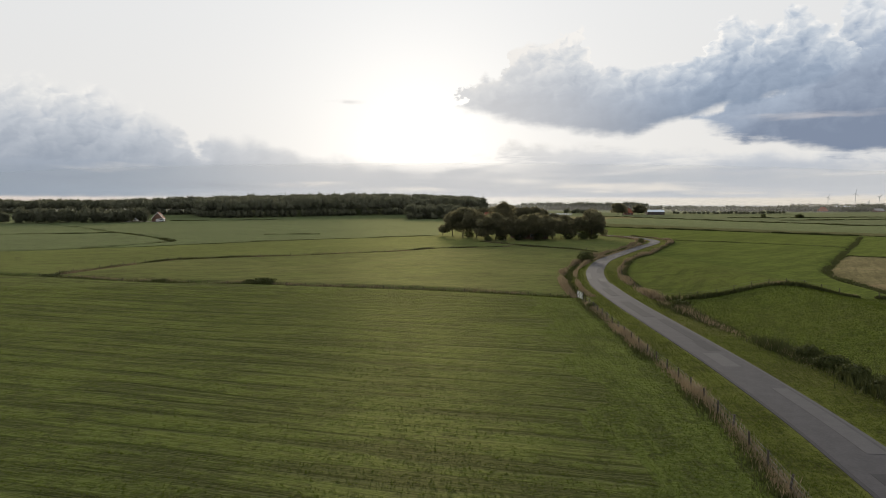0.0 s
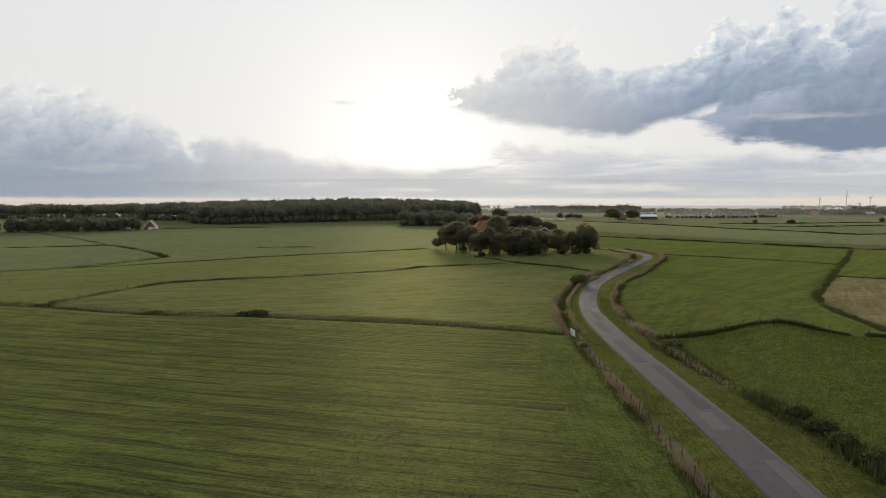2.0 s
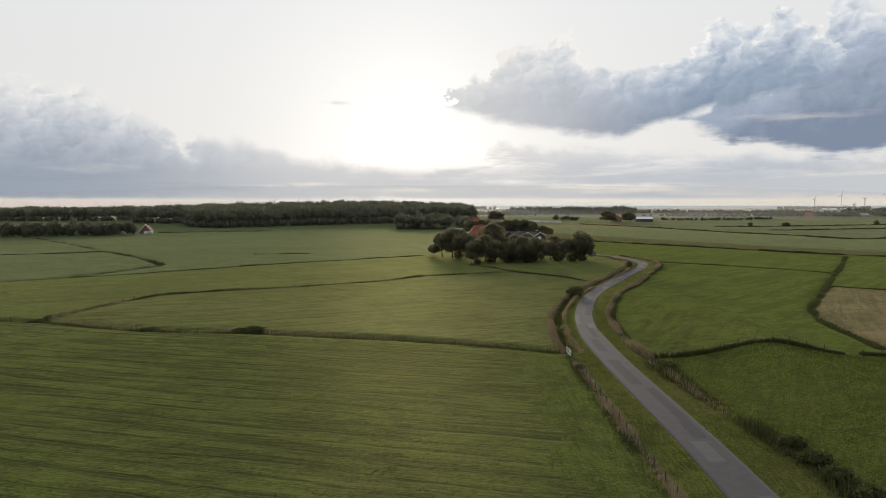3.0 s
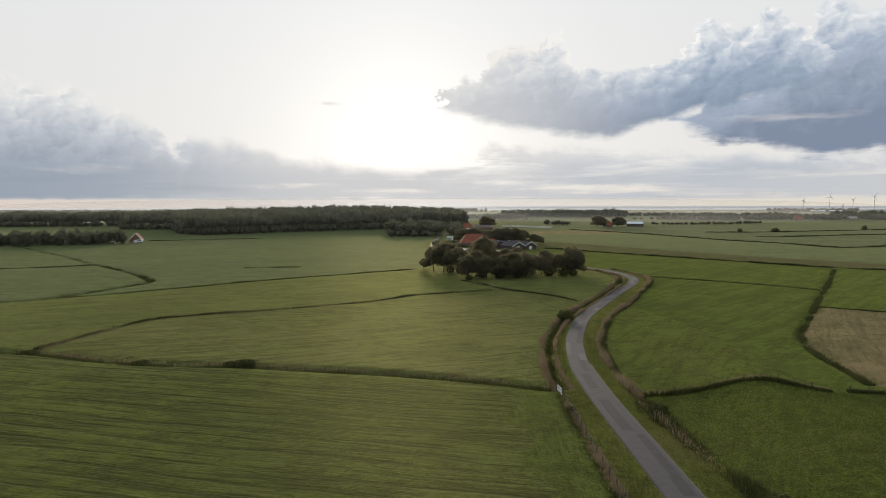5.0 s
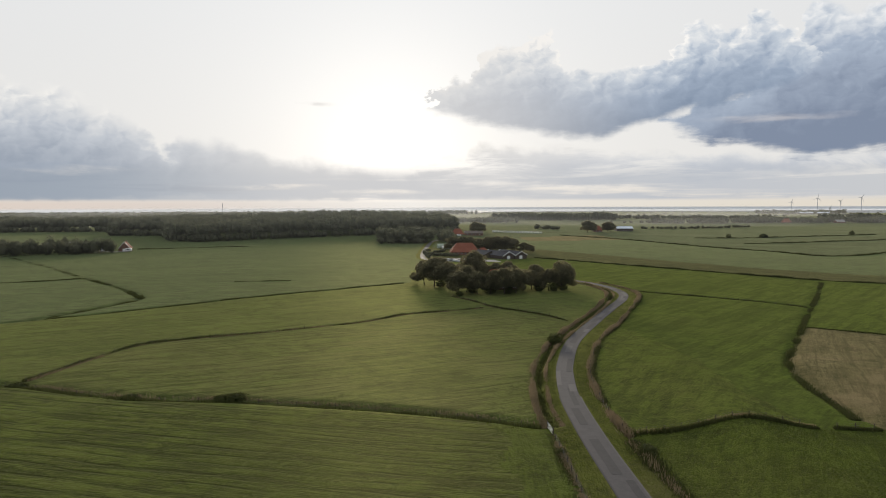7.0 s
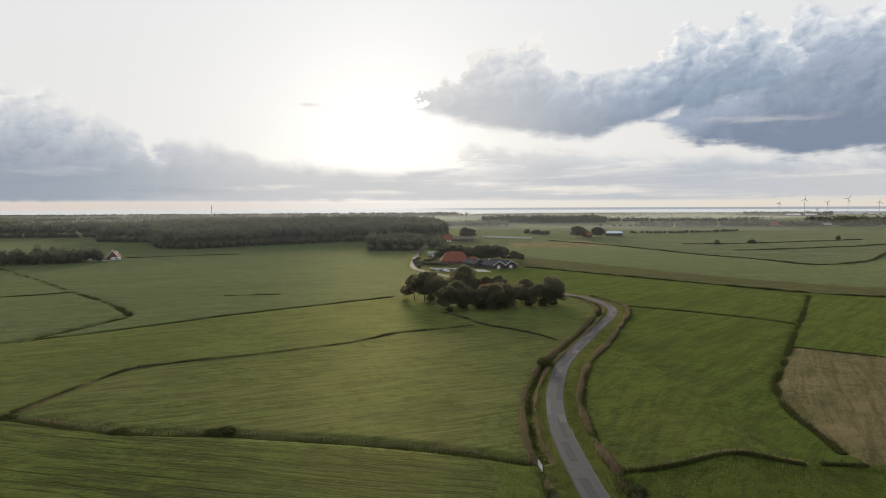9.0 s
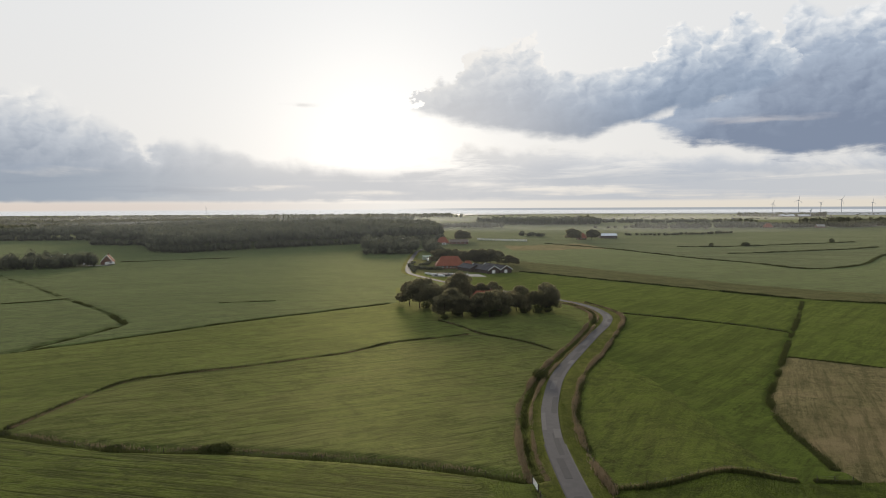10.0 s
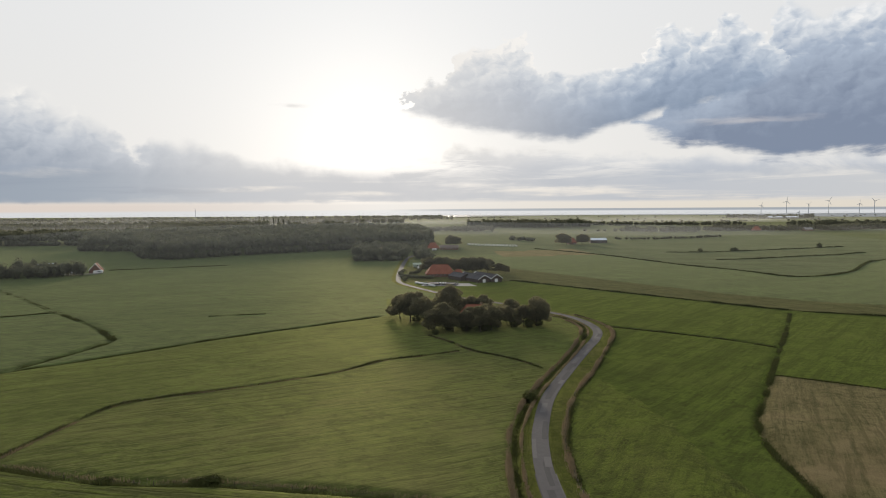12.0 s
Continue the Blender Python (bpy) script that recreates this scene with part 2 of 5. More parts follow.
def turf(name, dark, light, dry, rows=0.0, spacing=3.0, row_depth=0.5, dry_share=0.35, bump=0.25, fleck=1.0, veil=(0.85, 0.86, 0.38), fuzz=0.26, gloss=0.024, lines=0.0, line_gap=3.6):
    """Grass land: tufts, patches, and the rows that mowing or grazing left (rows: their direction in degrees)."""
    m, n, out = start(name)
    pos = n.add("ShaderNodeNewGeometry").outputs["Position"]
    tuft = n.noise(pos, 2.2, 5, 0.65)
    clump = n.noise(pos, 0.45, 4, 0.6, 0.5)
    patch = n.noise(pos, 0.035, 5, 0.6, 0.8)
    swath = n.noise(n.turn(pos, rows, (spacing * 11, spacing, 1)), 1.0, 4, 0.62, 0.25)
    mottle = n.noise(pos, 0.13, 4, 0.6, 0.6)
    comb = n.noise(n.turn(pos, rows, (spacing * 1.6, spacing * 0.16, 1)), 1.0, 4, 0.6, 0.3)
    tone = n.math("ADD", n.math("MULTIPLY", tuft, 0.34 * fleck), n.math("ADD", n.math("MULTIPLY", clump, 0.28 + 0.14 * (1 - fleck)), n.math("ADD", n.math("MULTIPLY", comb, 0.26 + 0.2 * (1 - fleck)), n.math("MULTIPLY", mottle, 0.30))))
    c = n.mix(n.step(tone, 0.49, 0.65), tuple(q * 0.65 for q in dark), tuple(q * 1.25 for q in light))
    broad = n.noise(n.turn(pos, rows, (2.2, 1.0, 1)), 0.02, 4, 0.55, 1.0)
    c = n.mix(n.math("MULTIPLY", n.step(broad, 0.46, 0.62), 0.4), c, dark)
    c = n.mix(n.math("MULTIPLY", n.step(patch, 0.45, 0.68), dry_share), c, dry)
    c = n.mix(n.math("MULTIPLY", n.step(swath, 0.52, 0.39), row_depth), c, tuple(q * 0.6 for q in dark))
    c = n.mix(n.math("MULTIPLY", n.step(swath, 0.52, 0.70), row_depth * 0.45), c, dry)
    c = n.mix(1.0, c, (0.60, 0.70, 0.90), "MULTIPLY")
    # narrow dark lines that the mower left, broken and wavering
    across = n.add("ShaderNodeSeparateXYZ")
    n.put(across.inputs[0], n.turn(pos, rows, (1, 1, 1)))
    waver = n.noise(n.turn(pos, rows, (26, 9, 1)), 1.0, 3, 0.5)
    q = n.math("FRACT", n.math("DIVIDE", n.math("ADD", across.outputs[1], n.math("MULTIPLY", waver, line_gap * 1.6)), line_gap))
    near = n.math("SUBTRACT", 1.0, n.step(n.math("ABSOLUTE", n.math("SUBTRACT", q, 0.5)), 0.02, 0.17))
    broken = n.step(n.noise(n.turn(pos, rows, (13, 1.6, 1)), 1.0, 4, 0.6, 0.3), 0.42, 0.58)
    line = n.math("MULTIPLY", near, broken)
    c = n.mix(n.math("MULTIPLY", line, lines), c, tuple(v * f for v, f in zip(dark, (0.28, 0.38, 0.5))))
    b = n.add("ShaderNodeBsdfPrincipled")
    n.put(b.inputs["Base Color"], c)
    b.inputs["Roughness"].default_value = 1.0
    b.inputs["Specular IOR Level"].default_value = 0.0
    # tinted sheen brightens grazing views, in place of haze and backlit blades
    b.inputs["Sheen Weight"].default_value = fuzz * 0.6
    b.inputs["Sheen Roughness"].default_value = 0.3
    b.inputs["Sheen Tint"].default_value = (*veil, 1)
    bp = n.add("ShaderNodeBump")
    bp.inputs["Strength"].default_value = 1.0
    bp.inputs["Distance"].default_value = bump
    h = n.math("ADD", n.math("MULTIPLY", tuft, 0.5), n.math("ADD", n.math("MULTIPLY", clump, 0.7), n.math("ADD", n.math("MULTIPLY", swath, 1.6 * row_depth), n.math("SUBTRACT", n.math("MULTIPLY", comb, 0.5), n.math("MULTIPLY", line, 0.5 * lines)))))
    n.put(bp.inputs["Height"], h)
    n.put(b.inputs["Normal"], bp.outputs[0])
    # the shine of the blades
    shine = n.add("ShaderNodeBsdfGlossy")
    shine.inputs["Color"].default_value = (0.92, 0.90, 0.48, 1)
    shine.inputs["Roughness"].default_value = 0.60
    both = n.add("ShaderNodeMixShader")
    both.inputs[0].default_value = gloss
    n.put(both.inputs[1], b.outputs[0])
    n.put(both.inputs[2], shine.outputs[0])
    n.put(out.inputs[0], both.outputs[0])
    return m


def leafy(name, dark, light, through=0.35, spread=1.0, grain=0.35, patches=0.25):
    """Leaves or blades, each with its own tone; some light passes through them."""
    m, n, out = start(name)
    g = n.add("ShaderNodeNewGeometry")
    own = n.add("ShaderNodeObjectInfo").outputs["Random"]
    patch = n.step(n.noise(g.outputs["Position"], grain, 3), 0.3, 0.7)
    f = n.math("ADD", n.math("MULTIPLY", g.outputs["Random Per Island"], 0.5 * spread), n.math("MULTIPLY", n.math("ADD", patch, own), patches))
    c = n.mix(f, dark, light)
    d = n.add("ShaderNodeBsdfPrincipled")
    n.put(d.inputs["Base Color"], c)
    d.inputs["Roughness"].default_value = 0.7
    d.inputs["Specular IOR Level"].default_value = 0.12
    t = n.add("ShaderNodeBsdfTranslucent")
    n.put(t.inputs["Color"], n.mix(0.4, c, tuple(min(1.0, q * 1.5) for q in light)))
    mixer = n.add("ShaderNodeMixShader")
    mixer.inputs[0].default_value = through
    n.put(mixer.inputs[1], d.outputs[0])
    n.put(mixer.inputs[2], t.outputs[0])
    n.put(out.inputs[0], mixer.outputs[0])
    return m


def solid(name, a, b, scale=4.0, rough=0.8, metal=0.0, bump=0.01, stretch=(1, 1, 1), spec=0.3):
    """A plain worn surface of two tones."""
    m, n, out = start(name)
    pos = n.add("ShaderNodeTexCoord").outputs["Object"]
    v = n.vec("MULTIPLY", pos, stretch)
    f = n.math("ADD", n.math("MULTIPLY", n.noise(v, scale, 6, 0.6), 0.6), n.math("MULTIPLY", n.noise(v, scale * 0.12, 3), 0.4))
    d = n.add("ShaderNodeBsdfPrincipled")
    n.put(d.inputs["Base Color"], n.mix(n.step(f, 0.35, 0.65), a, b))
    d.inputs["Roughness"].default_value = rough
    d.inputs["Metallic"].default_value = metal
    d.inputs["Specular IOR Level"].default_value = spec
    bp = n.add("ShaderNodeBump")
    bp.inputs["Distance"].default_value = bump
    n.put(bp.inputs["Height"], f)
    n.put(d.inputs["Normal"], bp.outputs[0])
    n.put(out.inputs[0], d.outputs[0])
    return m


# pale sheen tint that puts haze onto the farther fields
HAZY = (0.78, 0.82, 0.50)
M_MOWN = turf("mown_meadow", (0.024, 0.035, 0.004), (0.082, 0.097, 0.010), (0.14, 0.13, 0.022), -17, 2.1, 0.85, 0.25, 0.40, 1.0, (0.88, 0.88, 0.40), 0.28, lines=0.85, line_gap=3.4)
M_PASTURE = turf("rough_pasture", (0.036, 0.050, 0.007), (0.098, 0.108, 0.017), (0.16, 0.135, 0.036), 22, 2.2, 0.55, 0.6, 0.35, 1.0, (0.95, 0.90, 0.42), 0.27, lines=0.45, line_gap=4.0)
M_MEADOW = turf("meadow", (0.036, 0.052, 0.007), (0.088, 0.104, 0.015), (0.125, 0.120, 0.026), 30, 3.5, 0.4, 0.4, 0.3, 1.0, (0.92, 0.90, 0.40), 0.25, lines=0.35, line_gap=6.0)
M_LUSH = turf("lush_meadow", (0.030, 0.048, 0.010), (0.066, 0.088, 0.019), (0.090, 0.098, 0.026), 20, 6.0, 0.35, 0.35, 0.25, 0.8, HAZY, 0.27, lines=0.5, line_gap=9.0)
M_BRIGHT = turf("young_grass", (0.026, 0.044, 0.003), (0.062, 0.082, 0.007), (0.085, 0.092, 0.014), 48, 4.5, 0.6, 0.4, 0.2, 0.9, (0.70, 0.80, 0.24), 0.17, lines=0.4, line_gap=5.5)
M_HEADLAND = turf("headland_grass", (0.028, 0.042, 0.005), (0.078, 0.096, 0.010), (0.12, 0.12, 0.020), 85, 3.0, 0.3, 0.3, 0.3)
M_DIKE = turf("dike_grass", (0.022, 0.036, 0.004), (0.074, 0.092, 0.008), (0.115, 0.106, 0.020), 60, 2.5, 0.45, 0.35, 0.5, 1.0, (0.80, 0.84, 0.26), 0.22)
M_TAN = turf("stubble_field", (0.085, 0.064, 0.020), (0.155, 0.110, 0.040), (0.27, 0.165, 0.072), 62, 2.6, 0.55, 0.7, 0.15, 0.6, (0.85, 0.75, 0.45), 0.2, lines=0.5, line_gap=5.0)
M_VERGE = turf("verge_grass", (0.030, 0.038, 0.004), (0.096, 0.098, 0.012), (0.15, 0.115, 0.034), 80, 1.5, 0.3, 0.6, 0.35, 1.0, (0.85, 0.80, 0.28), 0.18)
M_CROP = turf("ripening_crop", (0.040, 0.042, 0.010), (0.094, 0.084, 0.022), (0.140, 0.102, 0.034), -53, 2.5, 0.5, 0.4, 0.4, 1.0, (0.78, 0.75, 0.42), 0.18, lines=0.5, line_gap=6.0)
# bluer tones than the near fields; the sheen tint lays haze over them
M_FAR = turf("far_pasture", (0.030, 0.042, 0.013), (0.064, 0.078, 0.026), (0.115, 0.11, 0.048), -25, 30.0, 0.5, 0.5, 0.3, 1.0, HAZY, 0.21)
M_REED = leafy("dry_reed", (0.12, 0.092, 0.052), (0.29, 0.225, 0.140), 0.4)
M_SEDGE = leafy("green_weeds", (0.032, 0.040, 0.013), (0.085, 0.092, 0.030), 0.3)
M_TUFT = leafy("grass_tufts", (0.028, 0.044, 0.006), (0.080, 0.100, 0.013), 0.5)
M_LEAF = leafy("tree_leaves", (0.085, 0.084, 0.048), (0.205, 0.185, 0.105), 0.66)
M_WOOD = leafy("woodland_leaves", (0.085, 0.088, 0.055), (0.165, 0.165, 0.105), 0.40, 0.4, 0.11, 0.35)
M_BARK = solid("bark", (0.05, 0.04, 0.03), (0.10, 0.085, 0.065), 3.0, 0.9, 0, 0.03, (3, 3, 0.6))
M_ASPHALT = solid("asphalt", (0.066, 0.062, 0.063), (0.084, 0.079, 0.080), 6.0, 0.8, 0, 0.01, (1, 1, 1), 0.10)
M_PATCH_DARK = solid("asphalt_dark_patch", (0.050, 0.047, 0.048), (0.061, 0.058, 0.059), 8.0, 0.8, 0, 0.01, (1, 1, 1), 0.10)
M_PATCH_PALE = solid("asphalt_pale_patch", (0.090, 0.085, 0.084), (0.108, 0.102, 0.100), 8.0, 0.8, 0, 0.01, (1, 1, 1), 0.10)
M_POST = solid("weathered_post", (0.045, 0.036, 0.028), (0.11, 0.09, 0.07), 8.0, 0.9, 0, 0.01, (4, 4, 0.5))
M_WHITE = solid("white_paint", (0.68, 0.68, 0.66), (0.80, 0.80, 0.78), 3.0, 0.5)
M_TILE_RED = solid("red_roof_tiles", (0.17, 0.060, 0.036), (0.25, 0.095, 0.060), 2.0, 0.8, 0, 0.03, (1, 1, 1), 0.08)
M_TILE_DARK = solid("dark_roof_sheets", (0.050, 0.050, 0.055), (0.085, 0.083, 0.088), 1.5, 0.8, 0, 0.02, (1, 1, 1), 0.08)
M_BRICK = solid("brick_wall", (0.13, 0.07, 0.05), (0.21, 0.12, 0.085), 5.0, 0.85, 0, 0.01)
M_BRICK_DARK = solid("dark_brick_wall", (0.055, 0.042, 0.036), (0.095, 0.072, 0.060), 5.0, 0.85, 0, 0.01)
M_CONCRETE = solid("concrete", (0.20, 0.19, 0.18), (0.30, 0.29, 0.275), 1.5, 0.85)
M_METAL_ROOF = solid("pale_blue_roof_sheets", (0.50, 0.56, 0.62), (0.62, 0.67, 0.72), 1.0, 0.35, 0.2)
M_GLASS = solid("dark_window", (0.02, 0.025, 0.03), (0.04, 0.045, 0.05), 1.0, 0.1, 0, 0.0, (1, 1, 1), 0.6)
M_WIRE = solid("old_wire", (0.08, 0.08, 0.08), (0.14, 0.14, 0.14), 1.0, 0.7)
M_STEEL = solid("grey_steel", (0.42, 0.43, 0.45), (0.5, 0.51, 0.53), 1.0, 0.5)

# ---------------------------------------------------------------- plan: lines on the land (x, y in metres)
NEAR_DITCH = [(-260, 215), (-150, 174), (-91, 156), (-82, 154), (-68, 147.5), (-56, 142.7), (-44, 140.7), (-34, 140), (-20, 136.5), (-7, 133), (6, 128.5), (15.5, 124.5), (22, 121)]
PASTURE_FENCE = [(-84, 158), (-82, 169), (-79, 183), (-74.5, 199), (-65.6, 206), (-47.6, 214.5), (-20, 230), (-10, 239.5), (0, 250), (17, 258), (26.5, 263)]
GARDEN_FENCE = [(17.8, 297), (24.6, 282.8), (31.8, 262.6), (39.3, 253.6), (46.8, 242.2), (51.5, 231)]
LONG_DITCH = [(-260, 150), (-127, 243.4), (-100, 267.7), (-66.7, 300.6), (-22.4, 337), (-3.5, 352)]
DOGLEG = [(-420, 700), (-256, 495), (-206, 431), (-172, 386), (-137.5, 342), (-113, 303), (-112.7, 293), (-120, 268), (-127, 245)]
CROSS_DITCH = [(98.8, 311), (122.4, 290), (138.4, 272.6), (147, 258)]
BEND_DITCH = [(200, 338), (166.7, 285), (133, 233), (106.3, 191), (93, 170.5), (87, 157.5), (83, 144.5), (81, 133), (78.5, 121)]
STUBBLE_EDGE = [(122, 214), (144, 193.4), (200, 141)]
CROP_EDGE = [(91, 514), (120, 472), (168, 399.5), (206, 347), (240, 323), (300, 280), (420, 190)]
FAR_CROP_EDGE = [(190, 900), (238, 783), (269, 640), (291, 576), (308, 514), (369, 543), (448, 632), (489, 663), (700, 800)]
VERGE_LEFT = [(12, 0), (17, 25), (18.7, 37), (20.3, 50), (21.1, 61), (21.6, 75), (22.2, 90), (23.3, 115), (23.6, 130), (25.6, 146), (28.6, 163), (32, 175), (39.5, 196), (52, 224), (67, 256), (79.5, 287), (85, 305), (86, 320), (83, 340), (78, 351)]
VERGE_RIGHT = [(33, 0), (35, 30), (36.3, 59), (36.3, 70), (35.8, 83), (35.4, 96), (35.5, 113), (36.2, 130), (37.9, 144), (40, 156), (43.5, 169), (52.5, 195), (65.5, 222.5), (79.5, 254), (93, 286), (97.5, 305), (97.5, 322), (93, 345)]
ROAD = [(8, -60), (16, -20), (22, 12), (25.2, 36.7), (26.8, 50), (28, 68), (28.7, 88), (29.5, 112), (31.1, 135.5), (33.3, 151), (37.2, 169), (45.8, 197), (61.2, 232), (73.8, 259), (84.5, 281.5), (90.6, 300), (92, 318), (90.5, 334), (86, 348),
        (79, 362), (64.7, 390), (45.3, 418), (33.7, 442), (21, 475), (12.4, 501), (9, 530), (11.7, 606), (19, 715), (28, 790), (70, 960), (60, 1200)]


def curve(points, step=2.0):
    """A smooth line through the points, as an array of places about step metres apart."""
    p = np.array(points, float)
    p = np.vstack((2 * p[0] - p[1], p, 2 * p[-1] - p[-2]))
    out = []
    for i in range(1, len(p) - 2):
        k = max(1, int(np.linalg.norm(p[i + 1] - p[i]) / step))
        s = np.linspace(0, 1, k, endpoint=False)[:, None]
        a, b, c, d = p[i - 1 : i + 3]
        out.append(0.5 * (2 * b + (c - a) * s + (2 * a - 5 * b + 4 * c - d) * s**2 + (3 * b - a - 3 * c + d) * s**3))
    return np.vstack((*out, p[-2]))


def distance(x, y, line):
    """How far the places (x, y) lie from a line."""
    best = np.full(x.shape, 1e9)
    for (ax, ay), (bx, by) in zip(line[:-1], line[1:]):
        dx, dy = bx - ax, by - ay
        s = np.clip(((x - ax) * dx + (y - ay) * dy) / (dx * dx + dy * dy + 1e-9), 0, 1)
        best = np.minimum(best, (x - ax - s * dx) ** 2 + (y - ay - s * dy) ** 2)
    return np.sqrt(best)


def smooth(x, lo, hi):
    s = np.clip((x - lo) / (hi - lo), 0, 1)
    return s * s * (3 - 2 * s)


ROAD_LINE = curve(ROAD)
LEFT_LINE = curve(VERGE_LEFT)
RIGHT_LINE = curve(VERGE_RIGHT)


def land(x, y):
    """The height of the land: flat meadows, an old dike beside the road, a wooded rise far off, and ditches."""
    x, y = np.atleast_1d(np.asarray(x, float)), np.atleast_1d(np.asarray(y, float))
    ridge = np.interp(y, [0, 60, 112, 160, 215], [50, 52.5, 55, 60, 60])
    tall = np.interp(y, [0, 60, 112, 150, 185, 215], [2.3, 2.5, 2.4, 1.8, 0.8, 0.0])
    wide = np.interp(y, [0, 112, 200], [11.0, 11.5, 14])
    z = tall * np.exp(-(((x - ridge) / wide) ** 2) * 1.6)
    z += 10.0 * np.exp(-(((x + 120) / 240) ** 2)) * smooth(y, 760, 1150) * (1 - smooth(y, 1180, 1750))
    z += 0.10 * np.sin(x * 0.045 + 1.3) * np.sin(y * 0.037) + 0.05 * np.sin(x * 0.16 + y * 0.11)
    for line, deep, half in ((NEAR_DITCH, 0.8, 1.7), (LONG_DITCH, 0.5, 1.4), (DOGLEG, 0.8, 2.0), (CROSS_DITCH, 0.6, 1.5), (BEND_DITCH, 0.6, 1.5), (PASTURE_FENCE, 0.25, 1.0)):
        z -= deep * np.exp(-((distance(x, y, line) / half) ** 2))
    beside = (y > 119) & (y < 350)
    z -= np.where(beside, 0.8 * np.exp(-((distance(x, y, LEFT_LINE[::4] + (1.3, 0)) / 1.1) ** 2)), 0)
    near = distance(x, y, ROAD_LINE[::5])
    return z * smooth(near, 2.3, 6.0) + 0.0


def spot(x, y):
    return float(land(x, y)[0])


# ---------------------------------------------------------------- mesh helpers


def mesh_of(name, verts, faces, materials, index=None, shade=False):
    me = bpy.data.meshes.new(name)
    verts, faces = np.asarray(verts, np.float32), np.asarray(faces, np.int32)
    k = faces.shape[1]
    me.vertices.add(len(verts))
    me.vertices.foreach_set("co", verts.ravel())
    me.loops.add(faces.size)
    me.loops.foreach_set("vertex_index", faces.ravel())
    me.polygons.add(len(faces))
    me.polygons.foreach_set("loop_start", np.arange(0, faces.size, k, dtype=np.int32))
    if index is not None:
        me.polygons.foreach_set("material_index", np.asarray(index, np.int32))
    me.polygons.foreach_set("use_smooth", np.full(len(faces), shade))
    for m in materials if isinstance(materials, (list, tuple)) else [materials]:
        me.materials.append(m)
    me.update(calc_edges=True)
    return me


def part(name, bm, material, parent=None, label=""):
    """One mesh object from a bmesh, under a thing or a part."""
    me = bpy.data.meshes.new(name)
    bm.to_mesh(me)
    bm.free()
    me.materials.append(material)
    ob = new(name, me)
    ob.parent = parent
    return tagged(ob, label)


def put_mesh(name, me, parent=None, label=""):
    ob = new(name, me)
    ob.parent = parent
    return tagged(ob, label)


def box(bm, x0, x1, y0, y1, z0, z1, bevel=0.0):
    r = bmesh.ops.create_cube(bm, size=1, matrix=Matrix.LocRotScale(((x0 + x1) / 2, (y0 + y1) / 2, (z0 + z1) / 2), None, (x1 - x0, y1 - y0, z1 - z0)))
    if bevel:
        bmesh.ops.bevel(bm, geom=list({e for v in r["verts"] for e in v.link_edges}), offset=bevel, segments=1, affect="EDGES")
    return bm


def boxed(*sizes, bevel=0.0):
    return box(bmesh.new(), *sizes, bevel=bevel)


def prism(points, y0, y1):
    """A bmesh: an outline in x and z, drawn out from y0 to y1."""
    bm = bmesh.new()
    a = [bm.verts.new((x, y0, z)) for x, z in points]
    b = [bm.verts.new((x, y1, z)) for x, z in points]
    bm.faces.new(a)
    bm.faces.new(b[::-1])
    for i in range(len(a)):
        j = (i + 1) % len(a)
        bm.faces.new((a[j], a[i], b[i], b[j]))
    bmesh.ops.recalc_face_normals(bm, faces=bm.faces)
    return bm


def tube(bm, a, b, ra, rb, sides=7):
    a, b = Vector(a), Vector(b)
    turn = (b - a).to_track_quat("Z", "Y").to_matrix()
    rings = []
    for c, r in ((a, ra), (b, rb)):
        rings.append([bm.verts.new(c + turn @ Vector((r * math.cos(k * math.tau / sides), r * math.sin(k * math.tau / sides), 0))) for k in range(sides)])
    for k in range(sides):
        j = (k + 1) % sides
        bm.faces.new((rings[0][k], rings[0][j], rings[1][j], rings[1][k]))
    bm.faces.new(rings[1])
    bm.faces.new(rings[0][::-1])


def leaf_quads(rng, centres, size, out=None):
    """Small leaf faces at the centres, turned at random (or mostly along out)."""
    c = np.asarray(centres, float)
    k = len(c)
    nrm = rng.normal(size=(k, 3))
    if out is not None:
        nrm = nrm * 0.7 + out
    nrm /= np.linalg.norm(nrm, axis=1)[:, None] + 1e-9
    a = np.cross(nrm, rng.normal(size=(k, 3)))
    a /= np.linalg.norm(a, axis=1)[:, None] + 1e-9
    b = np.cross(nrm, a)
    s = (np.asarray(size) * rng.uniform(0.6, 1.3, k))[:, None]
    v = np.stack((c - a * s, c - b * s * 0.62, c + a * s, c + b * s * 0.62), 1).reshape(-1, 3)
    return v, np.arange(4 * k).reshape(-1, 4)


def blades(rng, xs, ys, zs, tall, width, lean=0.25):
    """Upright blades of grass or reed, one triangle each."""
    k = len(xs)
    ang = rng.uniform(0, math.tau, k)
    h = tall * rng.uniform(0.55, 1.15, k)
    w = width * rng.uniform(0.6, 1.3, k)
    dx, dy = np.cos(ang) * w, np.sin(ang) * w
    lx, ly = rng.normal(0, lean, k) * h, rng.normal(0, lean, k) * h
    v = np.stack((np.stack((xs - dx, ys - dy, zs - 0.05), 1), np.stack((xs + dx, ys + dy, zs - 0.05), 1), np.stack((xs + lx, ys + ly, zs + h), 1)), 1)
    return v.reshape(-1, 3), np.arange(3 * k).reshape(-1, 3)


# ---------------------------------------------------------------- the land, one sheet to the horizon


def spread(lo, hi, step, far, grow):
    a = list(np.arange(lo, hi, step))
    s, q = step, a[-1]
    while q < far:
        s *= grow
        q += s
        a.append(q)
    s, q, b = step, lo, []
    while q > -far:
        s *= grow
        q -= s
        b.append(q)
    return np.array(b[::-1] + a)


